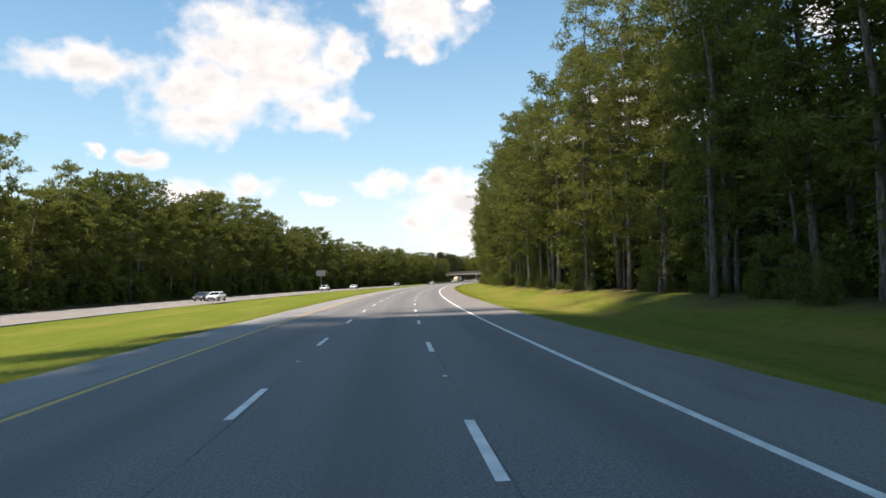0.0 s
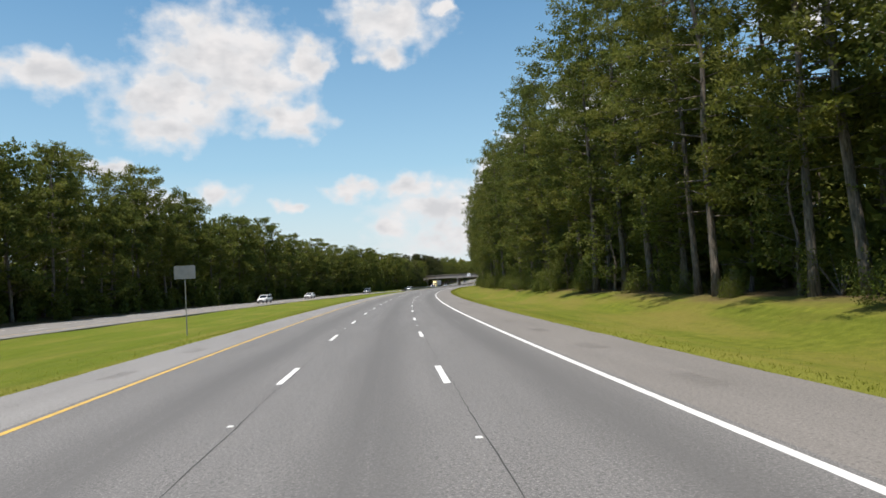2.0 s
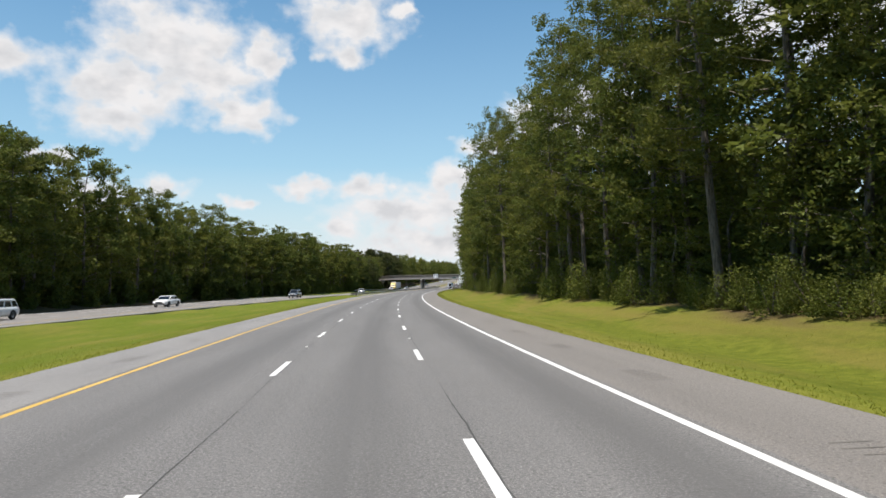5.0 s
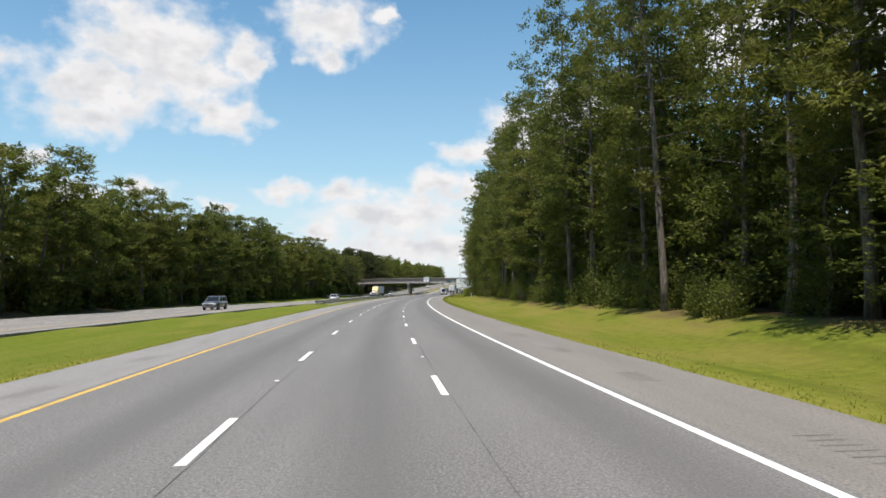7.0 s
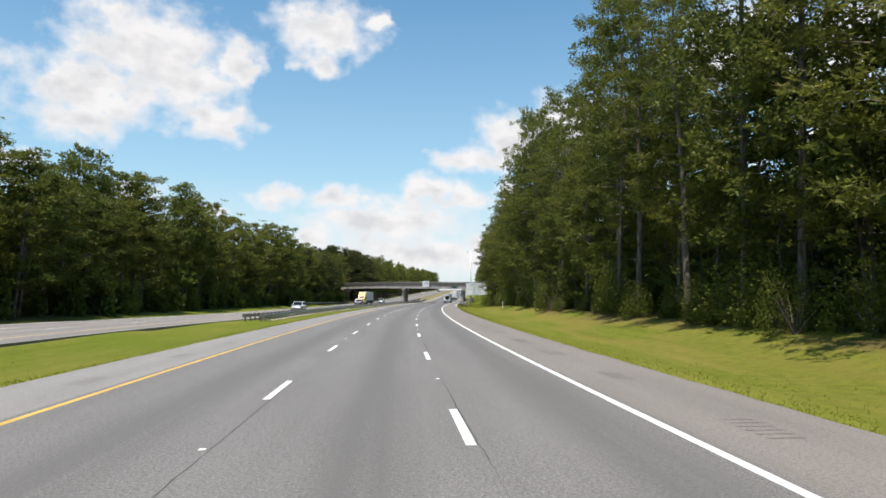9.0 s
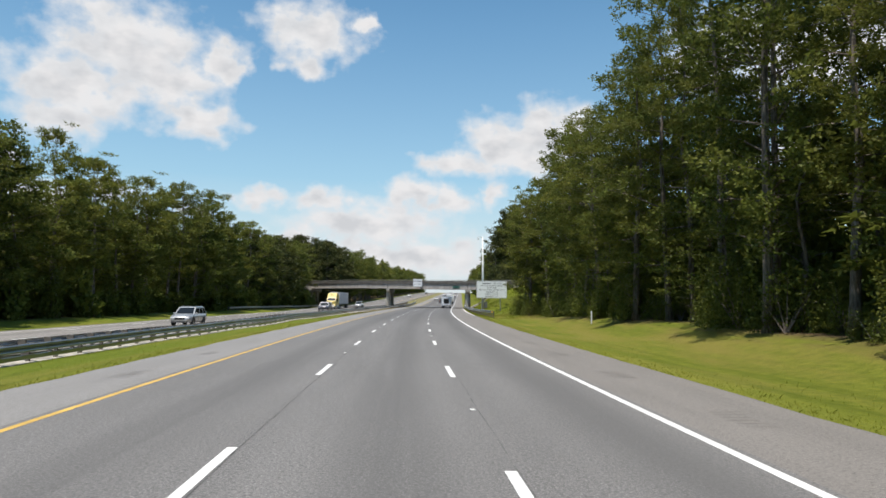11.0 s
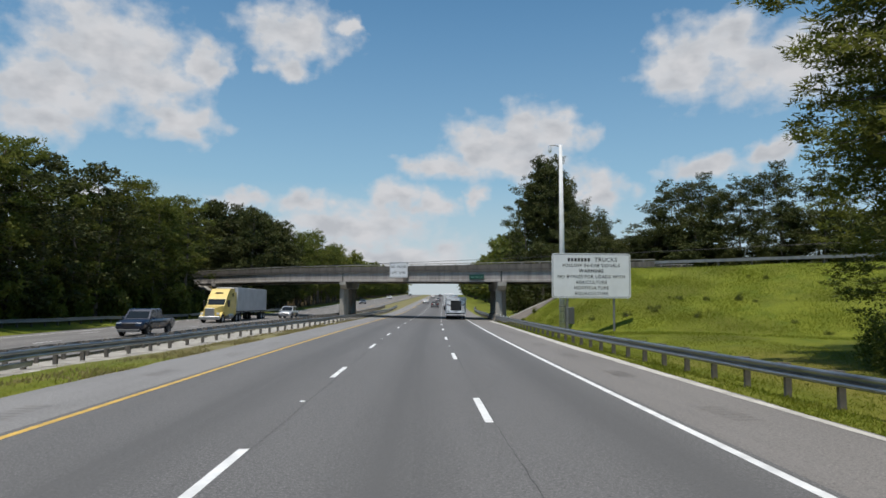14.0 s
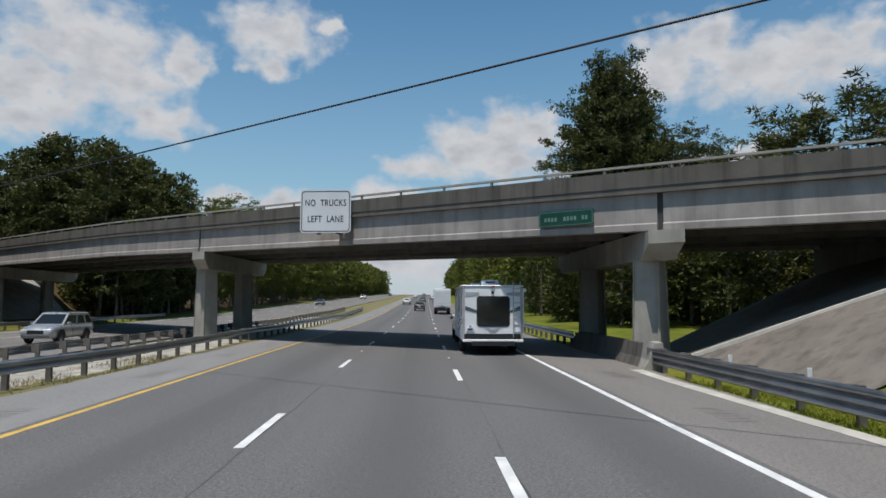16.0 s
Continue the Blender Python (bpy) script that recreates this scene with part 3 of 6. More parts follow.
def edge_line(name, w, width, mat, label, z=0.004, parent=ROAD):
    b = Build()
    ss = list(np.arange(-60, 560, 1.5)) + list(np.arange(560, 1400, 8.0))
    f0 = (lambda s: w(s) - width / 2) if callable(w) else (lambda s: w - width / 2 + 0.008 * noise.noise(Vector((s * 1.1, w, 0))))
    f1 = (lambda s: w(s) + width / 2) if callable(w) else (lambda s: w + width / 2 + 0.008 * noise.noise(Vector((s * 1.1, w, 7))))
    ribbon(b, ss, f0, f1, z)
    ob = new(name, b.mesh(name, mat))
    ob.parent = parent
    tagged(ob, label)


edge_line("yellow_edge_line", LINE_Y, 0.15, M_YELLOW_LINE, "worn yellow edge line")
edge_line("white_edge_line", LINE_W, 0.16, M_WHITE_LINE, "solid white edge line")
edge_line("yellow_edge_line", lambda s: far_near_edge(s) - 2.7, 0.15, M_YELLOW_LINE, "yellow edge line", lambda s: far_z(s) + 0.006, FAR_ROAD)
edge_line("white_edge_line", lambda s: far_near_edge(s) - far_wide(s) + 1.4, 0.15, M_WHITE_LINE, "white edge line", lambda s: far_z(s) + 0.006, FAR_ROAD)


def dash_mesh(s0, w, length, parent, z=0.005, width=0.15, name="lane_dash"):
    b = Build()
    ribbon(b, [s0 - length, s0 - length * 0.66, s0 - length * 0.33, s0], (w - width / 2) if not callable(w) else (lambda s: w(s) - width / 2), (w + width / 2) if not callable(w) else (lambda s: w(s) + width / 2), z)
    ob = new(name, b.mesh(name, M_WHITE_LINE))
    ob.parent = parent


def dash_right(k):
    j = min(k, 34)
    return 9.944 + 12.6886 * j + 3.631e-4 * j * j + 1.853e-4 * j ** 3 + 12.2 * (k - j)


for k in range(-2, 62):
    dash_mesh(13.91 + 12.19 * k, LINE_L, 3.05, ROAD)
for k in range(-2, 58):
    dash_mesh(dash_right(k), LINE_R, 3.05, ROAD)
for k in range(0, 55):
    dash_mesh(10.0 + 12.19 * k, lambda s: far_near_edge(s) - 6.36, 3.05, FAR_ROAD, lambda s: far_z(s) + 0.007)
    dash_mesh(10.0 + 12.19 * k, lambda s: far_near_edge(s) - 10.0, 3.05, FAR_ROAD, lambda s: far_z(s) + 0.007)

marker_me = Build().box((0, 0, 0.008), (0.10, 0.10, 0.018), None, 0.008).mesh("road_stud", M_WHITE_LINE)
for k in range(0, 24):
    for s, w in ((13.91 + 12.19 * (2 * k) + 4.6, LINE_L), (dash_right(2 * k) + 4.6, LINE_R)):
        ob = new("road_stud", marker_me)
        ob.matrix_basis = along(s, w)
        ob.parent = ROAD


def crack(w, seed):
    """The open joint between two lanes, patched with tar."""
    b = Build()
    ss = list(np.arange(-30, 560, 0.4))

    def mid(s):
        return w + 0.10 + 0.07 * noise.noise(Vector((s * 0.22, seed, 0))) + 0.025 * noise.noise(Vector((s * 1.9, seed, 4)))

    def half(s):
        return max(0.002, 0.006 + 0.016 * noise.noise(Vector((s * 0.13, seed, 9))) + 0.010 * noise.noise(Vector((s * 2.3, seed, 2))))
    ribbon(b, ss, lambda s: mid(s) - half(s), lambda s: mid(s) + half(s), 0.003)
    ob = new("joint_crack", b.mesh("joint_crack", M_TAR))
    ob.parent = ROAD
    tagged(ob, "dark cracked joint between lanes")


crack(LINE_L, 1.0)
crack(LINE_R, 6.0)


def rumble():
    b = Build()
    rnd = random.Random(5)
    for w0, w1 in ((4.35, 4.95), (-9.0, -8.45)):
        s = -40.0
        while s < 560:
            # flat strips on the paving; the shade inside each groove is their colour
            for i in range(6):
                q = s + i * 0.30
                e = rnd.uniform(-0.04, 0.04)
                ribbon(b, [q, q + 0.045], w0 + e, w1 + e, 0.001)
            s += 7.2
    ob = tagged(new("rumble_grooves", b.mesh("rumble_grooves", M_GROOVE)), "rumble grooves across the shoulder, their shade drawn as dark strips", "grooves", "", "stuff")


rumble()


# ---- overpass ----
def on_bridge(u, v, z):
    s, w = bridge_sw(u, v)
    return at(s, w, 0) * 1.0 + Vector((0, 0, z - road_z(s)))


V0, V1 = -77.0, 18.3                      # ends of the deck
SPANS = [-75.5, -60.8, -27.5, 0.13, 12.6]  # abutment, pier, median pier, right pier, abutment
U_PIER = -0.9                             # where the span figures hold; elsewhere the skew shifts them


def skewed(v, u):
    return v + SKEW * (u - U_PIER)


def deck_z(v):
    return -0.10 - 0.0165 * max(v, -38.0)


def bridge_bar(b, u0, u1, z0, z1, v0, v1, steps=8):
    rings = []
    for i in range(steps + 1):
        v = v0 + (v1 - v0) * i / steps
        d = deck_z(v)
        rings.append([on_bridge(u0, v, z0 + d), on_bridge(u1, v, z0 + d), on_bridge(u1, v, z1 + d), on_bridge(u0, v, z1 + d)])
    b.loft(rings)


def build_bridge():
    br = thing("overpass", "weathered grey concrete girder overpass crossing the motorway on piers", "bridge")
    b = Build()
    # slab, inner girders and abutments carry the under-deck shade in their colour
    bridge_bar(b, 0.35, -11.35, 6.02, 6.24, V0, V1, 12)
    part("deck_slab", b, M_SHADED_CONCRETE, br)
    for u in (0.02, -11.02):
        b = Build()
        bridge_bar(b, u + 0.36, u, 6.24, 6.82, V0, V1 + 1.5, 12)
        part("parapet", b, M_PARAPET, br, "stained concrete parapet")
        b = Build()
        bridge_bar(b, u + 0.27, u + 0.13, 6.98, 7.06, V0 - 1, V1 + 1.5, 12)
        rail = part("hand_rail", b, M_PALE_CONCRETE, br, "pale pipe rail along the parapet")
        v = V0
        while v < V1 + 1:
            q = Build()
            p = on_bridge(u + 0.2, v, 6.9 + deck_z(v))
            q.box(p, (0.09, 0.09, 0.2))
            part("rail_post", q, M_PALE_CONCRETE, rail)
            v += 2.45
    for i in range(4):
        for u in (-2.75, -5.5, -8.25):
            b = Build()
            a, c = skewed(SPANS[i], u) + 0.09, skewed(SPANS[i + 1], u) - 0.09
            rings = []
            for k in range(7):
                v = a + (c - a) * k / 6
                d = deck_z(v)
                prof = [(-0.24, 4.72), (0.24, 4.72), (0.24, 4.92), (0.10, 5.06), (0.10, 5.70), (0.27, 5.82), (0.27, 6.02), (-0.27, 6.02), (-0.27, 5.82), (-0.10, 5.70), (-0.10, 5.06), (-0.24, 4.92)]
                rings.append([on_bridge(u - x, v, z + d) for x, z in prof])
            b.loft(rings)
            part("girder", b, M_SHADED_CONCRETE, br)
    # outer girders: plain weathered faces with a bottom flange
    for i in range(4):
        for u, sg in ((0.10, 1), (-11.10, -1)):
            b = Build()
            a, c = skewed(SPANS[i], u) + 0.11, skewed(SPANS[i + 1], u) - 0.11
            rings = []
            for k in range(7):
                v = a + (c - a) * k / 6
                d = deck_z(v)
                rings.append([on_bridge(u + sg * x, v, z + d) for x, z in ((-0.34, 4.72), (0.14, 4.72), (0.14, 4.94), (0.09, 4.99), (0.09, 6.01), (-0.34, 6.01))])
            b.loft(rings)
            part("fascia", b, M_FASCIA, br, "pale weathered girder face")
    # dark open joints over the piers
    for p in SPANS[1:4]:
        for u in (0.10, -11.10):
            b = Build()
            v = skewed(p, u)
            bridge_bar(b, u + 0.04, u - 0.04, 4.73, 6.01, v - 0.10, v + 0.10, 1)
            part("joint", b, M_TAR, br, "dark stained joint between girders")
    for p in SPANS[1:4]:
        wide = 0.62
        # cap beam along the motorway, ends sloped
        b = Build()
        rings = []
        for u, z0 in ((0.45, 4.26), (-0.25, 3.72), (-10.9, 3.72), (-11.6, 4.26)):
            v = skewed(p, u)
            d = deck_z(v)
            rings.append([on_bridge(u, v - wide, z0 + d), on_bridge(u, v + wide, z0 + d), on_bridge(u, v + wide, 4.71 + d), on_bridge(u, v - wide, 4.71 + d)])
        b.loft(rings)
        part("pier_cap", b, M_PALE_CONCRETE, br, "chamfered concrete pier cap")
        for u in (U_PIER, -7.4):
            b = Build()
            rings = []
            v = skewed(p, u)
            d = deck_z(v)
            for z, r in ((-0.6, 0.54), (3.76 + d, 0.47)):
                e = 0.07
                ring = []
                for a, c in ((-1, -1), (1, -1), (1, 1), (-1, 1)):
                    for k in ((e, 0), (0, e)) if a * c > 0 else ((0, e), (e, 0)):
                        ring.append(on_bridge(u + c * (r - k[1]), v + a * (r - k[0]), z))
                rings.append(ring)
            b.loft(rings)
            part("column", b, M_PALE_CONCRETE, br)
    for p, sgn in ((SPANS[0], -1), (SPANS[4], 1)):
        b = Build()
        rings = []
        for u in (0.6, -11.6):
            v = skewed(p, u)
            rings.append([on_bridge(u, v - 0.1 * sgn, 3.4), on_bridge(u, v + 1.2 * sgn, 3.4), on_bridge(u, v + 1.2 * sgn, 6.0 + deck_z(v)), on_bridge(u, v - 0.1 * sgn, 6.0 + deck_z(v))])
        b.loft(rings)
        part("abutment", b, M_SHADED_CONCRETE, br)
    return br


build_bridge()


def slope_paving(toe, way, mat, name_label):
    """Concrete slope below the end span, from the toe up to the abutment, spreading out before the deck."""
    b = Build()
    nu, nv = 16, 12

    def spot(u, up, lift):
        v = toe(u) + way * up
        p = on_bridge(u, v, 0.0)
        s, w = bridge_sw(u, v)
        p.z = road_z(s) + max(fill(s, w), -0.05) + lift
        return p
    for i in range(nv + 1):
        up = 0.2 + 13.6 * i / nv
        edge = U_NEAR - 0.16 * up
        for j in range(nu + 1):
            b.v.append(tuple(spot(edge - (edge + 11.6) * j / nu, up, 0.06)))
    for i in range(nv):
        for j in range(nu):
            k = i * (nu + 1) + j
            b.f.append((k, k + 1, k + nu + 2, k + nu + 1))
    single("slope_paving", b, mat, name_label, "slope paving", "", "structure", shade=True)
    c = Build()
    rings = []
    for i in range(nv + 1):
        up = 0.2 + 13.4 * i / nv
        rings.append([spot(0.25 + x, up, 0.06 + h) for x, h in ((0.08, -0.05), (0.06, 0.07), (-0.06, 0.07), (-0.08, -0.05))])
    c.loft(rings)
    single("slope_kerb", c, M_STRIP, "pale concrete kerb edging the paved bridge slope", "kerb", "", "structure")


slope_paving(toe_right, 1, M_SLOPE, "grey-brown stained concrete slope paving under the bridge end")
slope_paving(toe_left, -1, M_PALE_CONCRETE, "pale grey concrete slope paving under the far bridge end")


# ---- trees ----
def kites(rs, centres, ways, length, width, jitter=0.6):
    """Pointed leaves: one at each centre, pointing roughly along its way."""
    n = len(centres)
    d = ways + rs.normal(0, jitter, (n, 3))
    d /= np.linalg.norm(d, axis=1, keepdims=True) + 1e-9
    side = np.cross(d, rs.normal(0, 1, (n, 3)))
    side /= np.linalg.norm(side, axis=1, keepdims=True) + 1e-9
    ln = (length * rs.uniform(0.6, 1.35, n))[:, None]
    wd = (width * rs.uniform(0.6, 1.35, n))[:, None]
    p = np.stack([centres - side * wd, centres + side * wd, centres + d * ln], axis=1)
    return p.reshape(-1, 3)


def leaf_mesh(name, pts, mat):
    n = len(pts) // 3
    me = bpy.data.meshes.new(name)
    me.vertices.add(len(pts))
    me.vertices.foreach_set("co", pts.astype(np.float32).ravel())
    me.loops.add(len(pts))
    me.loops.foreach_set("vertex_index", np.arange(len(pts), dtype=np.int32))
    me.polygons.add(n)
    me.polygons.foreach_set("loop_start", np.arange(0, len(pts), 3, dtype=np.int32))
    me.materials.append(mat)
    me.update(calc_edges=True)
    me.validate()
    return me


def tree_meshes(seed, height, kind, leaves, size, low=0.35, spread=3.0):
    """Trunk with limbs, and the leaves in clumps at the limbs' ends."""
    rs = np.random.RandomState(seed)
    b = Build()
    lean = rs.uniform(-0.06, 0.06, 2)
    wob = rs.uniform(-0.25, 0.25, (7, 2))
    r0 = height * 0.0075 + 0.05

    def axis(q):
        i = q * 5.99
        k = int(i)
        a = wob[k] * (1 - (i - k)) + wob[min(k + 1, 6)] * (i - k)
        return np.array([lean[0] * q * height + a[0] * q * 1.6, lean[1] * q * height + a[1] * q * 1.6, q * height])
    qs = np.linspace(0, 0.97, 16)
    b.tube([axis(q) for q in qs], [r0 * (1.35 if q == 0 else 1.0) * (1 - 0.88 * q) for q in qs], 7)
    clumps = []
    n_limb = int(22 + height * 0.9)
    for i in range(n_limb):
        q = low + (0.99 - low) * (i + rs.uniform(0, 0.9)) / n_limb
        e = (q - low) / (1 - low)
        if kind == "pine":
            reach = spread * (0.30 + 0.78 * math.sin(math.pi * (0.22 + 0.70 * e))) * rs.uniform(0.55, 1.12)
            rise = rs.uniform(-0.15, 0.40)
        else:
            reach = spread * (0.26 + 0.92 * math.sin(math.pi * (0.20 + 0.74 * e))) * rs.uniform(0.6, 1.1)
            rise = rs.uniform(0.0, 0.6)
        g = i * 2.399 + rs.uniform(-0.6, 0.6)
        p0 = axis(min(q, 0.96))
        way = np.array([math.cos(g), math.sin(g), rise])
        p1 = p0 + way * reach * 0.55
        p2 = p0 + way * reach + np.array([0, 0, rs.uniform(-0.35, 0.25)])
        b.tube([p0, p1, p2], [r0 * 0.30 * (1 - q * 0.6), r0 * 0.18 * (1 - q * 0.6), 0.012], 3, False)
        for c, m in ((p2, 1.0), (p1 * 0.45 + p2 * 0.55, 0.95), (p1, 0.65), (p2 + rs.normal(0, 0.6, 3), 0.75)):
            clumps.append((c + rs.normal(0, 0.2, 3), (0.80 if kind == "pine" else 0.98) * m * rs.uniform(0.7, 1.25) * (spread / 3.0) ** 0.5))
    clumps += [(axis(0.99), 0.6), (axis(0.95), 0.8)]
    # bare snags low on the trunk
    for i in range(5):
        q = rs.uniform(0.15, low + 0.05)
        g = rs.uniform(0, 6.28)
        p0 = axis(q)
        b.tube([p0, p0 + np.array([math.cos(g), math.sin(g), rs.uniform(-0.1, 0.5)]) * rs.uniform(0.5, 1.8)], [0.035, 0.01], 4, False)
    # each clump is a handful of tufts, each tuft a spray of leaves
    cens, rads = np.array([c[0] for c in clumps]), np.array([c[1] for c in clumps])
    n_tuft = 9
    tuft = rs.normal(0, 1, (len(clumps), n_tuft, 3))
    tuft /= np.linalg.norm(tuft, axis=2, keepdims=True)
    tuft *= rs.uniform(0.35, 1.0, (len(clumps), n_tuft, 1)) * rads[:, None, None]
    tuft[:, :, 2] *= 0.60
    tuft[:, :, 2] += 0.12 * rads[:, None]
    wgt = rads ** 2
    pick = rs.choice(len(clumps), leaves, p=wgt / wgt.sum())
    which = rs.randint(0, n_tuft, leaves)
    out = rs.normal(0, 1, (leaves, 3))
    out /= np.linalg.norm(out, axis=1, keepdims=True)
    out[:, 2] *= 0.7
    pts = cens[pick] + tuft[pick, which] + out * (0.30 * rads[pick] * rs.uniform(0.25, 1.0, leaves))[:, None]
    ways = out + tuft[pick, which] / rads[pick][:, None] * 0.5 + np.array([0, 0, 0.25 if kind == "pine" else -0.05])
    core = leaves // 7
    deep = rs.choice(len(clumps), core, p=wgt / wgt.sum())
    heart = cens[deep] + rs.normal(0, 0.28, (core, 3)) * rads[deep][:, None]
    dense = kites(rs, heart, rs.normal(0, 1, (core, 3)), size * 1.3, size * 0.5, 0.8)
    if kind == "pine":
        quads = kites(rs, pts, ways, size * 1.55, size * 0.23, 0.35)
    else:
        quads = kites(rs, pts, ways, size * 1.15, size * 0.42, 0.6)
    return b, np.concatenate([quads, dense])


def tree_kind(seed, height, kind, leaves, size, low, spread, label, leaf=None):
    b, quads = tree_meshes(seed, height, kind, leaves, size, low, spread)
    tm = b.mesh("trunk", M_BARK, True)
    lm = leaf_mesh("crown", quads, leaf or (M_PINE if kind == "pine" else M_LEAF))
    return dict(trunk=tm, crown=lm, label=label, name="sapling" if height < 10 else ("evergreen_tree" if leaf else ("pine_tree" if kind == "pine" else "broadleaf_tree")), height=height)


def plant(kind, s, w, z, turn, scale, group):
    p = at(s, w, 0)
    ob = thing(kind["name"], kind["label"], "tree", group, pose(p.x, p.y, road_z(s) + z - 0.1, 0, 0, turn) @ Matrix.Diagonal((scale[0], scale[0], scale[1], 1)))
    part("trunk", kind["trunk"], M_BARK, ob)
    part("crown", kind["crown"], M_LEAF, ob)
    return ob


PINE_LABEL = "tall pine with bare lower trunk and tufted green crown"
OAK_LABEL = "tall leafy hardwood with dense green crown at the wood's edge"
NEAR = [tree_kind(11, 25, "pine", 13500, 0.168, 0.27, 3.2, PINE_LABEL), tree_kind(12, 26, "pine", 13500, 0.168, 0.36, 3.0, PINE_LABEL),
        tree_kind(13, 23, "oak", 13500, 0.168, 0.16, 3.5, OAK_LABEL), tree_kind(14, 25, "oak", 13500, 0.168, 0.24, 3.3, OAK_LABEL),
        tree_kind(15, 24, "pine", 13500, 0.168, 0.28, 3.5, PINE_LABEL), tree_kind(16, 22, "pine", 13500, 0.168, 0.20, 3.4, PINE_LABEL)]
LEFT = [tree_kind(21, 20, "oak", 6800, 0.26, 0.14, 3.3, OAK_LABEL), tree_kind(22, 21, "pine", 6800, 0.26, 0.32, 3.0, PINE_LABEL),
        tree_kind(23, 19, "oak", 6800, 0.26, 0.10, 3.4, OAK_LABEL), tree_kind(24, 20.5, "pine", 6800, 0.26, 0.24, 3.2, PINE_LABEL)]
MID = [tree_kind(51, 20, "oak", 4800, 0.29, 0.12, 3.4, OAK_LABEL), tree_kind(52, 21, "pine", 4800, 0.29, 0.26, 3.1, PINE_LABEL)]
DARK_LABEL = "broad dark evergreen tree with a dense crown"
DARK = [tree_kind(71, 24, "oak", 10500, 0.205, 0.10, 3.7, DARK_LABEL, M_DARK_LEAF), tree_kind(72, 23, "oak", 10500, 0.205, 0.16, 3.5, DARK_LABEL, M_DARK_LEAF)]
DIM = [tree_kind(73, 20, "oak", 4200, 0.33, 0.08, 3.6, DARK_LABEL, M_DARK_LEAF), tree_kind(74, 20, "oak", 4200, 0.33, 0.12, 3.4, DARK_LABEL, M_DARK_LEAF)]
SHORT = [tree_kind(75, 13.5, "oak", 6000, 0.24, 0.06, 3.4, DARK_LABEL, M_DARK_LEAF), tree_kind(76, 14.5, "pine", 6000, 0.24, 0.12, 3.2, DARK_LABEL, M_DARK_LEAF)]
YOUNG = [tree_kind(61, 7.5, "oak", 3200, 0.135, 0.10, 1.5, "young leafy sapling at the edge of the wood"), tree_kind(62, 8.5, "oak", 3200, 0.135, 0.14, 1.4, "young leafy sapling at the edge of the wood")]
FAR = [tree_kind(41, 20, "oak", 1100, 0.80, 0.08, 3.5, OAK_LABEL), tree_kind(42, 21, "pine", 1100, 0.75, 0.16, 3.3, PINE_LABEL)]


def far_edge_wood(s):
    return far_near_edge(s) - 19.8


def left_tall(s):
    return float(np.interp(s, [0, 90, 130, 225, 255, 310, 340, 395, 431, 440, 470, 490, 520, 600, 700], [0.92, 0.92, 1.05, 1.1, 0.88, 0.84, 0.90, 0.88, 0.88, 0.80, 0.80, 0.76, 0.9, 0.98, 0.86]))


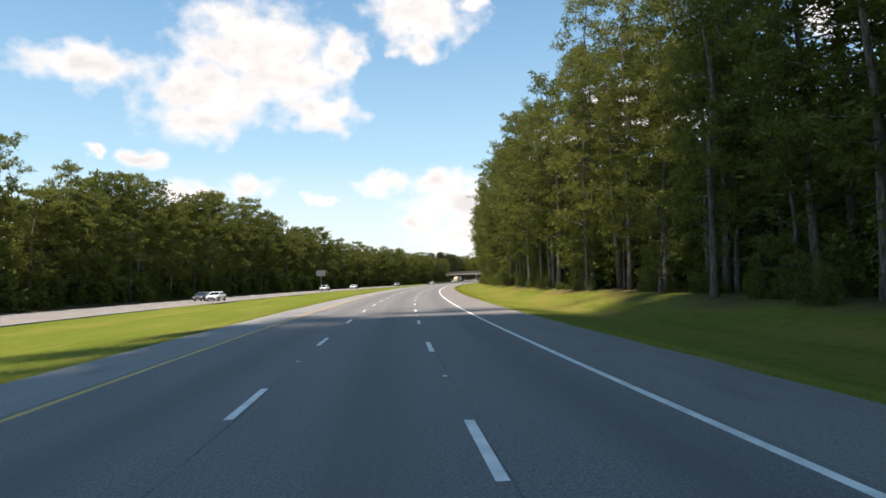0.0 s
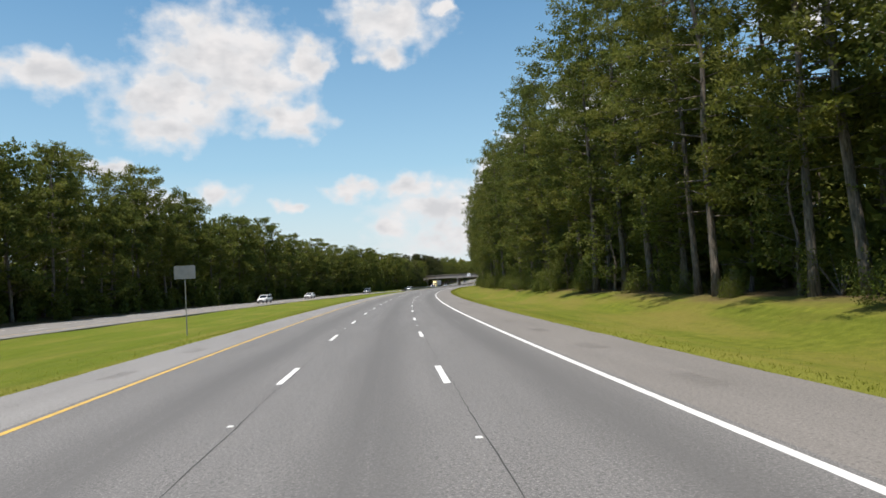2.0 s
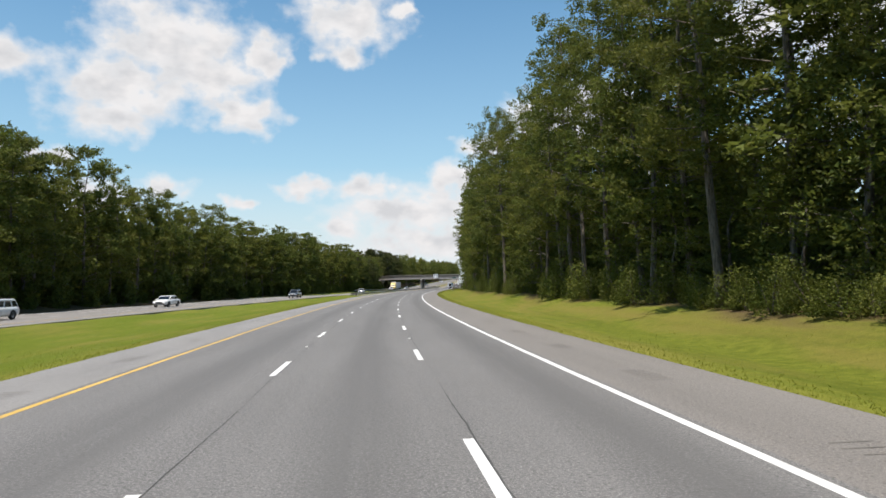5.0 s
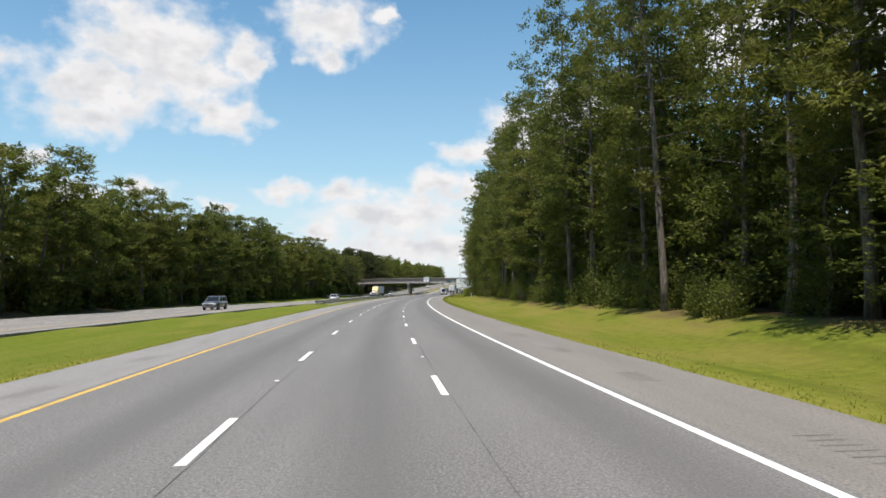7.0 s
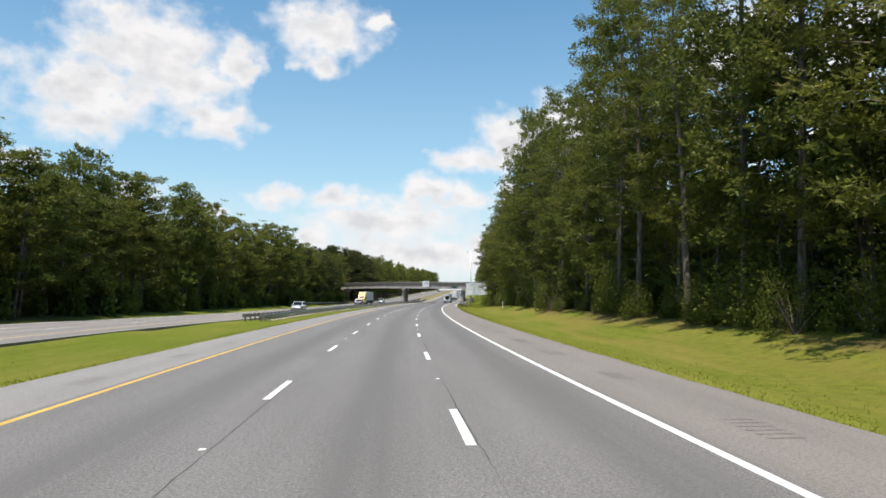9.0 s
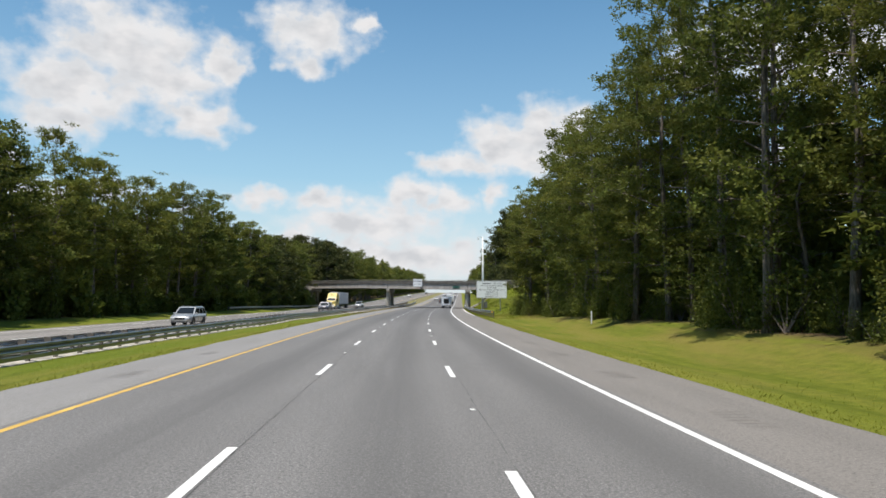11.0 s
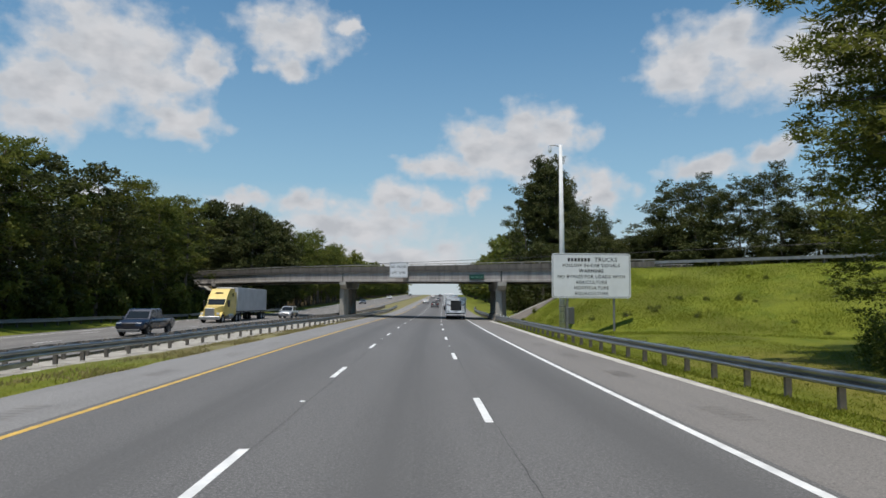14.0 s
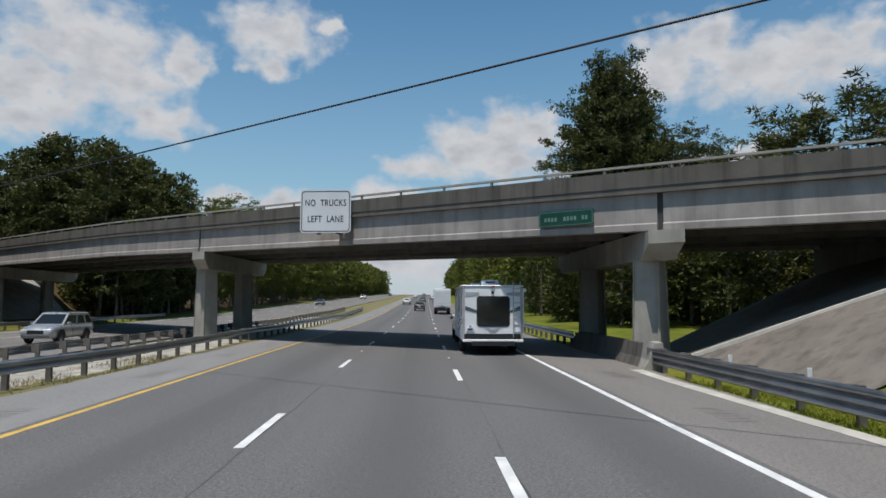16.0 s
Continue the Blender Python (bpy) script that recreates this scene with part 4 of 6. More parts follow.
def plant_woods():
    rnd = random.Random(3)
    # right-hand wood
    s = -20.0
    while s < 418:
        for row, w0 in enumerate((15.8, 19.6)):
            q = s + rnd.uniform(-1.9, 1.9) + row * 1.9
            w = w0 + rnd.uniform(-1.3, 1.3)
            if q > 375:
                w += (q - 375) * 0.06
            low = 0.90 if q > 355 else 1.0
            turn = rnd.uniform(0, 360)
            if row == 0:
                plant(rnd.choice(NEAR), q, w, ground_z(q, w), turn, (rnd.uniform(0.85, 1.12), rnd.uniform(0.78, 1.10) * low), "trees of the right-hand wood")
            else:
                plant(rnd.choice(MID), q, w, ground_z(q, w), turn, (rnd.uniform(1.0, 1.25), rnd.uniform(0.62, 1.05) * low), "trees of the right-hand wood")
        s += 4.3
    for q, w, h in ((408.5, 14.6, 0.78), (412.5, 14.4, 0.84), (415.0, 15.4, 0.76), (419.0, 17.8, 0.70), (423.0, 19.0, 0.58), (418.0, 16.0, 0.66)):
        plant(NEAR[rnd.choice((0, 1, 4, 5))], q, w, ground_z(q, w), rnd.uniform(0, 360), (1.05, h), "trees of the right-hand wood")
    s = 12.0
    while s < 420:
        q, w = s + rnd.uniform(-2, 2), 15.0 + rnd.uniform(0, 3.2) + max(0, s - 375) * 0.06
        plant(YOUNG[rnd.randrange(2)], q, w, ground_z(q, w), rnd.uniform(0, 360), (rnd.uniform(0.8, 1.5), rnd.uniform(0.6, 1.3)), "saplings by the right-hand wood")
        s += rnd.uniform(3.5, 8.0)
    # left-hand wood, past the other carriageway
    s = 25.0
    while s < 640:
        for row in range(1):
            q = s + rnd.uniform(-1.7, 1.7)
            w = far_edge_wood(q) - 1.0 - row * 4.5 + rnd.uniform(-1.2, 1.2)
            u, v = bridge_uv(q, w)
            if -13.5 < u < 13:
                continue
            k = LEFT[rnd.choice((0, 1, 2, 3))] if q < 440 or q < 520 and rnd.random() < 0.65 else (DIM[rnd.randrange(2)] if q < 560 else MID[rnd.randrange(2)])
            plant(k, q, w, max(ground_z(q, w), 0), rnd.uniform(0, 360), (rnd.uniform(0.9, 1.25), rnd.uniform(0.74, 1.10) * left_tall(q)), "trees of the left-hand wood")
        s += 3.6
    # dark trees that close in on the far end of the overpass
    for i in range(34):
        u = rnd.uniform(7, 16) if i % 2 else rnd.uniform(-22, -14.5)
        v = (-62 + SKEW * u if u > 0 else -60) - i * 0.95 + rnd.uniform(-1.5, 1.5)
        q, w = bridge_sw(u, v)
        if w < -38:
            plant(DIM[rnd.randrange(2)], q, w, ground_z(q, w), rnd.uniform(0, 360), (1.15, rnd.uniform(0.62, 0.82) if u > 0 else rnd.uniform(0.88, 1.12)), "trees of the left-hand wood")
    for i in range(30):
        q, w = bridge_sw(rnd.uniform(-32, -16), -74 - i * 1.9)
        if w < -38:
            plant(DIM[rnd.randrange(2)], q, w, ground_z(q, w), rnd.uniform(0, 360), (1.2, rnd.uniform(0.85, 1.1)), "trees of the left-hand wood")
    # stands about the crossing road and beyond it
    for q, w, h in ((531, 21.0, 1.28), (534, 24.0, 1.24), (528, 25.5, 1.10), (536, 19.0, 0.96), (540, 27, 1.14), (524, 30, 0.80), (520, 28.5, 0.76), (532, 22.5, 1.18), (530, 19.4, 1.02), (533, 21.5, 1.08), (529, 23, 1.22), (526, 27, 0.90), (531, 26, 1.15), (534, 28, 1.02), (530, 24.5, 1.24), (536, 25.5, 1.16)):
        plant(DARK[rnd.randrange(2)], q, w - 2.0, ground_z(q, w - 2.0), rnd.uniform(0, 360), (1.10, h * 1.05), "trees past the overpass")
    for i in range(54):
        v = 12 + i * 1.35
        q, w = bridge_sw(-16 - rnd.uniform(0, 14), v)
        plant(SHORT[rnd.randrange(2)], q, w, ground_z(q, w), rnd.uniform(0, 360), (rnd.uniform(1.0, 1.3), rnd.uniform(0.62, 0.95) * (0.72 if i < 10 else 1.0)), "trees along the crossing road")
    # close stand at the back of the bank, seen below the deck, and low crowns behind the parapet
    for i in range(18):
        q, w = bridge_sw(rnd.uniform(-27, -15), 1.5 + i * 0.95)
        plant(SHORT[rnd.randrange(2)], q, w, ground_z(q, w), rnd.uniform(0, 360), (1.0, rnd.uniform(0.62, 0.82)), "trees past the overpass")
    for v, h in ((12.4, 0.62), (13.6, 0.74), (15.2, 0.76), (16.6, 0.70), (18.0, 0.75), (19.8, 0.70), (21.5, 0.75), (24.0, 0.72), (27.0, 0.76), (31.0, 0.74)):
        q, w = bridge_sw(-21 - rnd.uniform(0, 3.5), v)
        plant(DARK[rnd.randrange(2)], q, w, ground_z(q, w), rnd.uniform(0, 360), (0.95, h), "trees along the crossing road")
    for i in range(24):
        q, w = 508 + rnd.uniform(0, 48), 17 + rnd.uniform(0, 34)
        if fill(q, w) < 0.5:
            plant(DIM[rnd.randrange(2)], q, w, ground_z(q, w), rnd.uniform(0, 360), (1.2, rnd.uniform(0.5, 0.85)), "trees past the overpass")
    s = 560.0
    while s < 980:
        q = s + rnd.uniform(-2, 2)
        plant(FAR[rnd.randrange(2)], q, 17 + rnd.uniform(-1, 4), 0, rnd.uniform(0, 360), (1.15, rnd.uniform(0.8, 1.0)), "trees past the overpass")
        plant(FAR[rnd.randrange(2)], q + 80, far_edge_wood(s + 80) - rnd.uniform(0, 5), 0, rnd.uniform(0, 360), (1.15, rnd.uniform(0.8, 1.0)), "trees past the overpass")
        s += 7.0


plant_woods()


def deep_woods():
    """Trees behind the first rows, close set: one mass."""
    rs = np.random.RandomState(77)
    rnd = random.Random(8)
    tr, lv, shade = Build(), [], []
    spots = []
    s = -10.0
    while s < 1200:
        if s < 412:
            spots.append((s + rnd.uniform(-2, 2), 24 + rnd.uniform(0, 3), 10 if 120 < s < 190 else 13))
            if not 120 < s < 190:
                spots.append((s + 3 + rnd.uniform(-2, 2), 31 + rnd.uniform(0, 4), 14))
        if s > 560:
            spots.append((s, 24 + rnd.uniform(0, 4), 18))
        if s > 20:
            spots += [(s, far_edge_wood(s) - 6 - rnd.uniform(0, 3), 18.5), (s + 3, far_edge_wood(s) - 12 - rnd.uniform(0, 4), 19.5)]
        s += 5.2 if s < 650 else 9.0
    # close thickets past the overpass, and the dark floor of the woods
    thick = set()
    for i in range(64):
        for q, w, h in ((508 + rnd.uniform(0, 52), 15.0 + i * 0.6 + rnd.uniform(-1, 1), rnd.uniform(6, 11)), (512 + rnd.uniform(0, 60), -37.5 - i * 0.45 + rnd.uniform(-1, 1), rnd.uniform(7, 12))):
            if not -15 < bridge_uv(q, w)[0] < 4:
                thick.add(len(spots))
                spots.append((q, w, h))
    for i in range(40):
        q, w = bridge_sw(-25 - rnd.uniform(0, 8), 4 + i * 1.0)
        thick.add(len(spots))
        spots.append((q, w, rnd.uniform(6, 9)))
    s = 24.0
    while s < 560:
        for w, h in ((far_edge_wood(s) - 3 - rnd.uniform(0, 2), rnd.uniform(3.0, 6.5)), (far_edge_wood(s) - 8 - rnd.uniform(0, 3), rnd.uniform(5, 9)), (19.5 + rnd.uniform(0, 4), rnd.uniform(2.5, 6.0))):
            q = s + rnd.uniform(-1.5, 1.5)
            if (w < 0 or q < 414) and not -15 < bridge_uv(q, w)[0] < 8:
                thick.add(len(spots))
                spots.append((q, w, h))
        s += 3.4
    for k, (s, w, h) in enumerate(spots):
        if -15 < bridge_uv(s, w)[0] < 4 and abs(w) > 7:
            continue
        p = np.array(at(s, w, 0))
        h = h * rnd.uniform(0.8, 1.05) * (left_tall(s) if w < 0 else 1.0)
        tr.tube([p, p + np.array([0, 0, h * 0.8])], [0.22, 0.06], 5, False)
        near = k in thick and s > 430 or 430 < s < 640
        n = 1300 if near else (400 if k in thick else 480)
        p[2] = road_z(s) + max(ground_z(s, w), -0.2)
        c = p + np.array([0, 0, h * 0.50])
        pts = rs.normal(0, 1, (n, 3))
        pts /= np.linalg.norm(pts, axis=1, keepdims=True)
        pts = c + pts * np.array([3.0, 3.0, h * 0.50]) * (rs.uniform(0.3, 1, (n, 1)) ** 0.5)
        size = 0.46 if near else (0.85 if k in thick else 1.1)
        # leaves near the overpass get the dark colour that imitates canopy shade
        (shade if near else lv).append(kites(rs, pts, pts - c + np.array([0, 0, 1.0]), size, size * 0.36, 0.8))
    single("wood_trunks", tr, M_BARK, "close-set trunks deep in the roadside wood", "woods", "", "stuff")
    ob = new("wood_foliage", leaf_mesh("wood_foliage", np.concatenate(lv), M_LEAF))
    tagged(ob, "dense green foliage deep in the roadside wood", "woods", "", "stuff")

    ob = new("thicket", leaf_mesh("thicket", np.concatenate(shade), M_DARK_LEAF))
    tagged(ob, "tangled thicket beside the overpass, deep shade put into its dark leaves", "woods", "", "stuff")


deep_woods()


# ---- shrubs and saplings along the edge of the wood ----
def shrub_kind(seed, leaves, size):
    rs = np.random.RandomState(seed)
    b = Build()
    clumps = []
    for i in range(9):
        g = rs.uniform(0, 6.28)
        r = rs.uniform(0.2, 1.0)
        top = np.array([math.cos(g) * r, math.sin(g) * r, rs.uniform(0.7, 1.9)])
        b.tube([(0, 0, -0.1), top * 0.5, top], [0.04, 0.025, 0.008], 4, False)
        clumps += [(top, 0.55), (top * np.array([1.1, 1.1, 0.55]), 0.5), (top * np.array([1.25, 1.25, 0.2]), 0.4)]
    pick = rs.randint(0, len(clumps), leaves)
    cen = np.array([c[0] for c in clumps])[pick]
    rad = np.array([c[1] for c in clumps])[pick]
    out = rs.normal(0, 1, (leaves, 3))
    out /= np.linalg.norm(out, axis=1, keepdims=True)
    pts = cen + out * (rad * rs.uniform(0.3, 1, leaves))[:, None]
    pts[:, 2] = np.maximum(pts[:, 2], 0.02)
    q = kites(rs, pts, out + np.array([0, 0, 0.3]), size, size * 0.45, 0.8)
    return b.mesh("stems", M_BARK), leaf_mesh("foliage", q, M_SHRUB)


SHRUBS = [shrub_kind(31, 3000, 0.085), shrub_kind(32, 3000, 0.08), shrub_kind(33, 2800, 0.09)]
COARSE = [shrub_kind(34, 800, 0.30), shrub_kind(35, 800, 0.28)]


def shrub(s, w, sc, tall, rnd, group):
    p = ground_at(s, w)
    ob = thing("shrub", "bushy green undergrowth at the foot of the trees", "shrub", group, pose(p.x, p.y, p.z, 0, 0, rnd.uniform(0, 360)) @ Matrix.Diagonal((sc, sc, sc * tall, 1)))
    k = rnd.choice(COARSE if w < 0 else SHRUBS)
    part("stem", k[0], M_BARK, ob)
    part("foliage", k[1], M_SHRUB, ob)


def plant_shrubs():
    rnd = random.Random(21)
    s = 10.0
    while s < 450:
        if rnd.random() < (0.45 if s < 170 else 0.85):
            w = 14.8 + rnd.uniform(-0.7, 2.0) + max(0, s - 375) * 0.06
            if s < 419:
                shrub(s + rnd.uniform(-1, 1), w, rnd.uniform(0.5, 1.1) if s < 170 else rnd.uniform(0.7, 1.7), rnd.uniform(0.7, 1.3), rnd, "undergrowth by the right-hand wood")
        s += 2.2
    for i in range(26):
        q = 127 + i * 1.75
        for w, lo, hi in ((14.0 + 0.05 * i, 0.55, 1.0), (15.8 + 0.05 * i, 0.9, 1.7)):
            if rnd.random() < 0.8:
                shrub(q + rnd.uniform(-0.8, 0.8), w + rnd.uniform(-0.9, 0.9), rnd.uniform(lo, hi), rnd.uniform(0.7, 1.3), rnd, "undergrowth by the right-hand wood")
    for q, w, sc in ((407, 13.6, 1.2), (410.5, 13.4, 1.4), (413.5, 13.9, 1.1), (416, 14.8, 1.3), (419, 16.2, 1.0), (404, 13.8, 1.0), (412, 14.6, 1.6), (421.5, 17.5, 0.9)):
        shrub(q, w, sc, rnd.uniform(0.8, 1.2), rnd, "undergrowth by the right-hand wood")
    s = 40.0
    while s < 520:
        w = far_edge_wood(s) + rnd.uniform(-0.5, 1.5)
        if bridge_uv(s, w)[0] > 9:
            shrub(s, w, rnd.uniform(1.0, 1.9), rnd.uniform(0.8, 1.5), rnd, "undergrowth by the left-hand wood")
        s += 5.5
    # bushes at the top of the paved slope, and weeds in drifts on the bank
    for u, v, sc in ((5.0, 12.6, 0.62), (5.4, 13.6, 0.8), (4.9, 14.6, 0.7), (5.6, 11.4, 0.42), (4.6, 15.8, 0.85), (6.6, 14.2, 0.4), (6.4, 9.4, 0.3), (7.2, 8.3, 0.34), (7.0, 7.2, 0.26), (5.8, 16.8, 0.5)):
        shrub(*bridge_sw(u, v), sc, rnd.uniform(0.6, 0.9), rnd, "weeds on the embankment")
    for i in range(16):
        shrub(*bridge_sw(rnd.uniform(-19, -15), 3.0 + i * 0.8), rnd.uniform(0.8, 1.3), rnd.uniform(0.8, 1.2), rnd, "weeds on the embankment")
    made = 0
    while made < 42:
        u, v = rnd.uniform(3.0, 19), rnd.uniform(8, 48)
        if v < 4 + 0.67 * u or u < 6.6 and v < 15 or noise.noise(Vector((u * 0.3, v * 0.22, 8.0))) + rnd.uniform(-0.25, 0.25) < 0.12:
            continue
        made += 1
        shrub(*bridge_sw(u, v), rnd.uniform(0.12, 0.34) * (1.5 if u < 5 else 1.0), rnd.uniform(0.45, 0.9), rnd, "weeds on the embankment")


plant_shrubs()


# ---- guardrails ----
BEAM = [(0.0, 0.155), (0.045, 0.148), (0.078, 0.122), (0.083, 0.080), (0.065, 0.048), (0.015, 0.018), (0.0, 0.0), (0.015, -0.018), (0.065, -0.048), (0.083, -0.080), (0.078, -0.122), (0.045, -0.148), (0.0, -0.155)]
TRIPLE = [(x, h + 0.0) for x, h in BEAM[:12]] + [(0.015, -0.172), (0.0, -0.19), (0.015, -0.208), (0.065, -0.238), (0.083, -0.270), (0.078, -0.312), (0.045, -0.338), (0.0, -0.345)]


def guardrail(line, label, side, gap=1.905, z=0.55):
    """Steel beam on posts along points (s, w); side is +1 when the traffic is on its right."""
    knots = np.array(line)
    ss = np.arange(knots[0, 0], knots[-1, 0] + 0.01, gap)
    ww = np.interp(ss, knots[:, 0], knots[:, 1])
    gr = thing("guardrail", label, "guardrail")
    prof = [(x * side, h) for x, h in BEAM] + [((x - 0.012) * side, h) for x, h in reversed(BEAM)]
    for dz in (0.0,):
        b = Build()
        rings = []
        for s, w in zip(ss, ww):
            g = ground_z(s, w) if abs(w) > 10 else -0.03
            rings.append([at(s, w + x, g + z + dz + h) for x, h in prof])
        b.loft(rings)
        part("beam", b, M_RAIL, gr)
    post = Build().box((0, 0, 0.18), (0.15, 0.12, 1.05), None, 0.01).mesh("post", M_POST)
    block = Build().box((0, 0, 0), (0.16, 0.11, 0.34), None, 0.01).mesh("block", M_POST)
    for s, w in zip(ss, ww):
        g = ground_z(s, w) if abs(w) > 10 else -0.03
        ob = part("post", post, M_POST, gr)
        ob.matrix_basis = along(s, w - side * 0.24, g)
        ob = part("block", block, M_POST, gr)
        ob.matrix_basis = along(s, w - side * 0.09, g + z)
    return gr, ss[0], ww[0]


NEAR_RAIL = [(322, -15.5), (361, -14.8), (384, -14.4), (424, -14.15), (432, -13.4), (445, -12.3), (468, -10.75), (530, -10.7), (570, -11.6)]
median_rail, _, _ = guardrail(NEAR_RAIL, "galvanised steel guardrail on timber posts beside the median shoulder", 1)
b = Build()
rings = []
for s in np.arange(322, 418, 1.905):
    w = float(np.interp(s, [k[0] for k in NEAR_RAIL], [k[1] for k in NEAR_RAIL]))
    g = ground_z(s, w)
    rings.append([at(s, w + x, g + h) for x, h in ((-0.01, 0.13), (0.06, 0.15), (0.06, 0.29), (-0.01, 0.31))])
b.loft(rings)
part("rub_rail", b, M_RAIL, median_rail, "low steel rub rail below the beam")
guardrail([(320, -17.0), (400, -16.6), (479, -15.7), (530, -15.2), (570, -15.0)], "galvanised steel guardrail facing the far carriageway", -1)
gr, s0, w0 = guardrail([(399, 8.2), (410, 7.35), (425, 6.75), (436, 6.55), (474, 6.35)], "grey steel guardrail along the hard shoulder", -1)
b = Build()
b.box((0, 0, 0), (0.17, 0.03, 0.20), None, 0.01)
ob = part("end_reflector", b, M_ORANGE, gr, "yellow end reflector")
ob.matrix_basis = along(398.8, 8.25, 0.50)
for s in (461.9, 465.0, 468.4):
    ob = part("rail_reflector", Build().box((0, 0, 0), (0.09, 0.03, 0.18), None, 0.006), M_SIGN_WHITE, gr, "small white reflector tab")
    ob.matrix_basis = along(s, 6.46, 0.76)
b = Build()
rings = []
for s in np.arange(459, 474.4, 1.5):
    k = min((s - 459) / 3.0, 1.0)
    rings.append([at(s, float(np.interp(s, [436, 474], [6.55, 6.35])) - 0.006 - x, 0.522 + h * (1.0 if h > -0.16 else 0.45 + 0.55 * k)) for x, h in [(x, h) for x, h in TRIPLE] + [(x - 0.018, h) for x, h in reversed(TRIPLE)]])
b.loft(rings)
part("triple_beam", b, M_RAIL, gr, "three-ridged steel beam leading to the pier barrier")
guardrail([(485, 6.4), (500, 6.5), (540, 6.9), (560, 8.0)], "grey steel guardrail past the overpass pier", -1)
guardrail([(425, -34.6), (470, -33.9), (540, -33.9)], "grey steel guardrail on the far verge", 1)
# rail beside the crossing road on the embankment
gr = thing("guardrail", "pale steel guardrail beside the crossing road", "guardrail")
b = Build()
rings = []
for v in np.arange(18, 75, 3.0):
    rings.append([on_bridge(0.3 + dx, v, fill(*bridge_sw(0.3, v)) + 0.62 + h) for dx, h in ((0, -0.14), (0.06, -0.14), (0.06, 0.14), (0, 0.14))])
b.loft(rings)
part("beam", b, M_STEEL, gr)
for v in np.arange(20, 75, 3.0):
    p = on_bridge(0.15, v, fill(*bridge_sw(0.3, v)) + 0.25)
    part("post", Build().box(p, (0.12, 0.12, 1.0)), M_POST, gr)


def barrier_wall():
    """Concrete barrier in front of the right-hand pier; the wall's dark colour stands for deck shade."""
    b = Build()
    rings = []
    for s in (474.6, 479.5, 484.0, 485.2):
        h = 0.78 if s < 485 else 0.45
        rings.append([at(s, 6.12, -0.1), at(s, 6.30, 0.30), at(s, 6.38, h), at(s, 6.6, h), at(s, 6.7, 0.3), at(s, 6.8, -0.1)])
    b.loft(rings)
    g = thing("concrete_barrier", "concrete barrier in front of the bridge pier, deck shade put into its colour", "barrier")
    part("wall", b, M_PARAPET, g)
    # end block coloured paler, as the part that catches the sun
    b = Build()
    rings = []
    for s, out, h in ((473.5, 0.22, 0.84), (473.9, 0.06, 0.88), (474.6, 0.0, 0.80)):
        rings.append([at(s, 6.12 - out, -0.1), at(s, 6.27 - out * 0.4, 0.28), at(s, 6.36, h), at(s, 6.62, h), at(s, 6.72, 0.3), at(s, 6.82, -0.1)])
    b.loft(rings)
    part("flared_end", b, M_PALE_CONCRETE, g, "flared end block, its sunlit tone put into paler concrete")


barrier_wall()
b = Build()
ribbon(b, list(np.arange(399, 474, 0.5)), lambda s: float(np.interp(s, [399, 415, 425, 460, 470, 474], [5.95, 5.75, 5.62, 5.80, 5.50, 5.55])) + 0.05 * noise.noise(Vector((s * 0.9, 3, 1))), lambda s: float(np.interp(s, [399, 415, 460, 470, 474], [6.05, 6.08, 6.18, 5.90, 5.95])) + 0.05 * noise.noise(Vector((s * 0.8, 7, 1))), 0.003)
single("gutter", b, M_STRIP, "pale concrete strip below the guardrail", "kerb", "", "structure")


def gravel():
    """Pale stones between the median rails, thinning out ragged towards the shoulder."""
    b = Build()
    ss = list(np.arange(326, 545, 0.7))
    n = 7
    for s in ss:
        w0 = float(np.interp(s, [400, 470, 540], [-17.0, -16.7, -16.7]))
        w1 = float(np.interp(s, [326, 361, 400, 424, 434, 445, 470, 540], [-15.4, -14.5, -14.0, -13.4, -12.3, -11.6, -11.0, -11.0])) + (0.12 + 0.43 * smooth(410, 430, s)) * noise.noise(Vector((s * 0.22, 0, 5))) + 0.22 * noise.noise(Vector((s * 0.9, 2, 5)))
        for j in range(n):
            w = w0 + (w1 - w0) * j / (n - 1)
            rim = 0.02 if j in (0, n - 1) else 0.0
            b.v.append(tuple(at(s, w, ground_z(s, w) + 0.035 - rim * 2.2)))
    for i in range(len(ss) - 1):
        for j in range(n - 1):
            k = i * n + j
            b.f.append((k, k + 1, k + n + 1, k + n))
    single("gravel", b, plain("median_gravel", (0.40, 0.375, 0.325), 0.9, 0, 0.3, 1.5, 14.0, 0.03), "pale gravel and dry weeds between the median guardrails", "gravel", "", "structure", shade=True)


gravel()


# ---- signs ----
def letters(text, size, parent, x, z, y=-0.02, mat=None, bold=0.0, narrow=1.0):
    cu = bpy.data.curves.new("lettering", "FONT")
    cu.body, cu.size, cu.align_x, cu.align_y = text, size, "CENTER", "CENTER"
    cu.extrude, cu.offset, cu.space_character = 0.003, bold, 1.12
    cu.materials.append(mat or M_BLACK)
    ob = new("lettering", cu)
    ob.parent = parent
    ob.matrix_basis = pose(x, y, z, 90, 0, 0) @ Matrix.Diagonal((narrow, 1, 1, 1))
    return ob


def word_bars(parent, mat, x, z, count, size, y=-0.016):
    for i in range(count):
        part("word_bar", Build().box((x + (i - (count - 1) / 2) * size * 0.95, y, z), (size * 0.62, 0.006, size)), mat, parent)


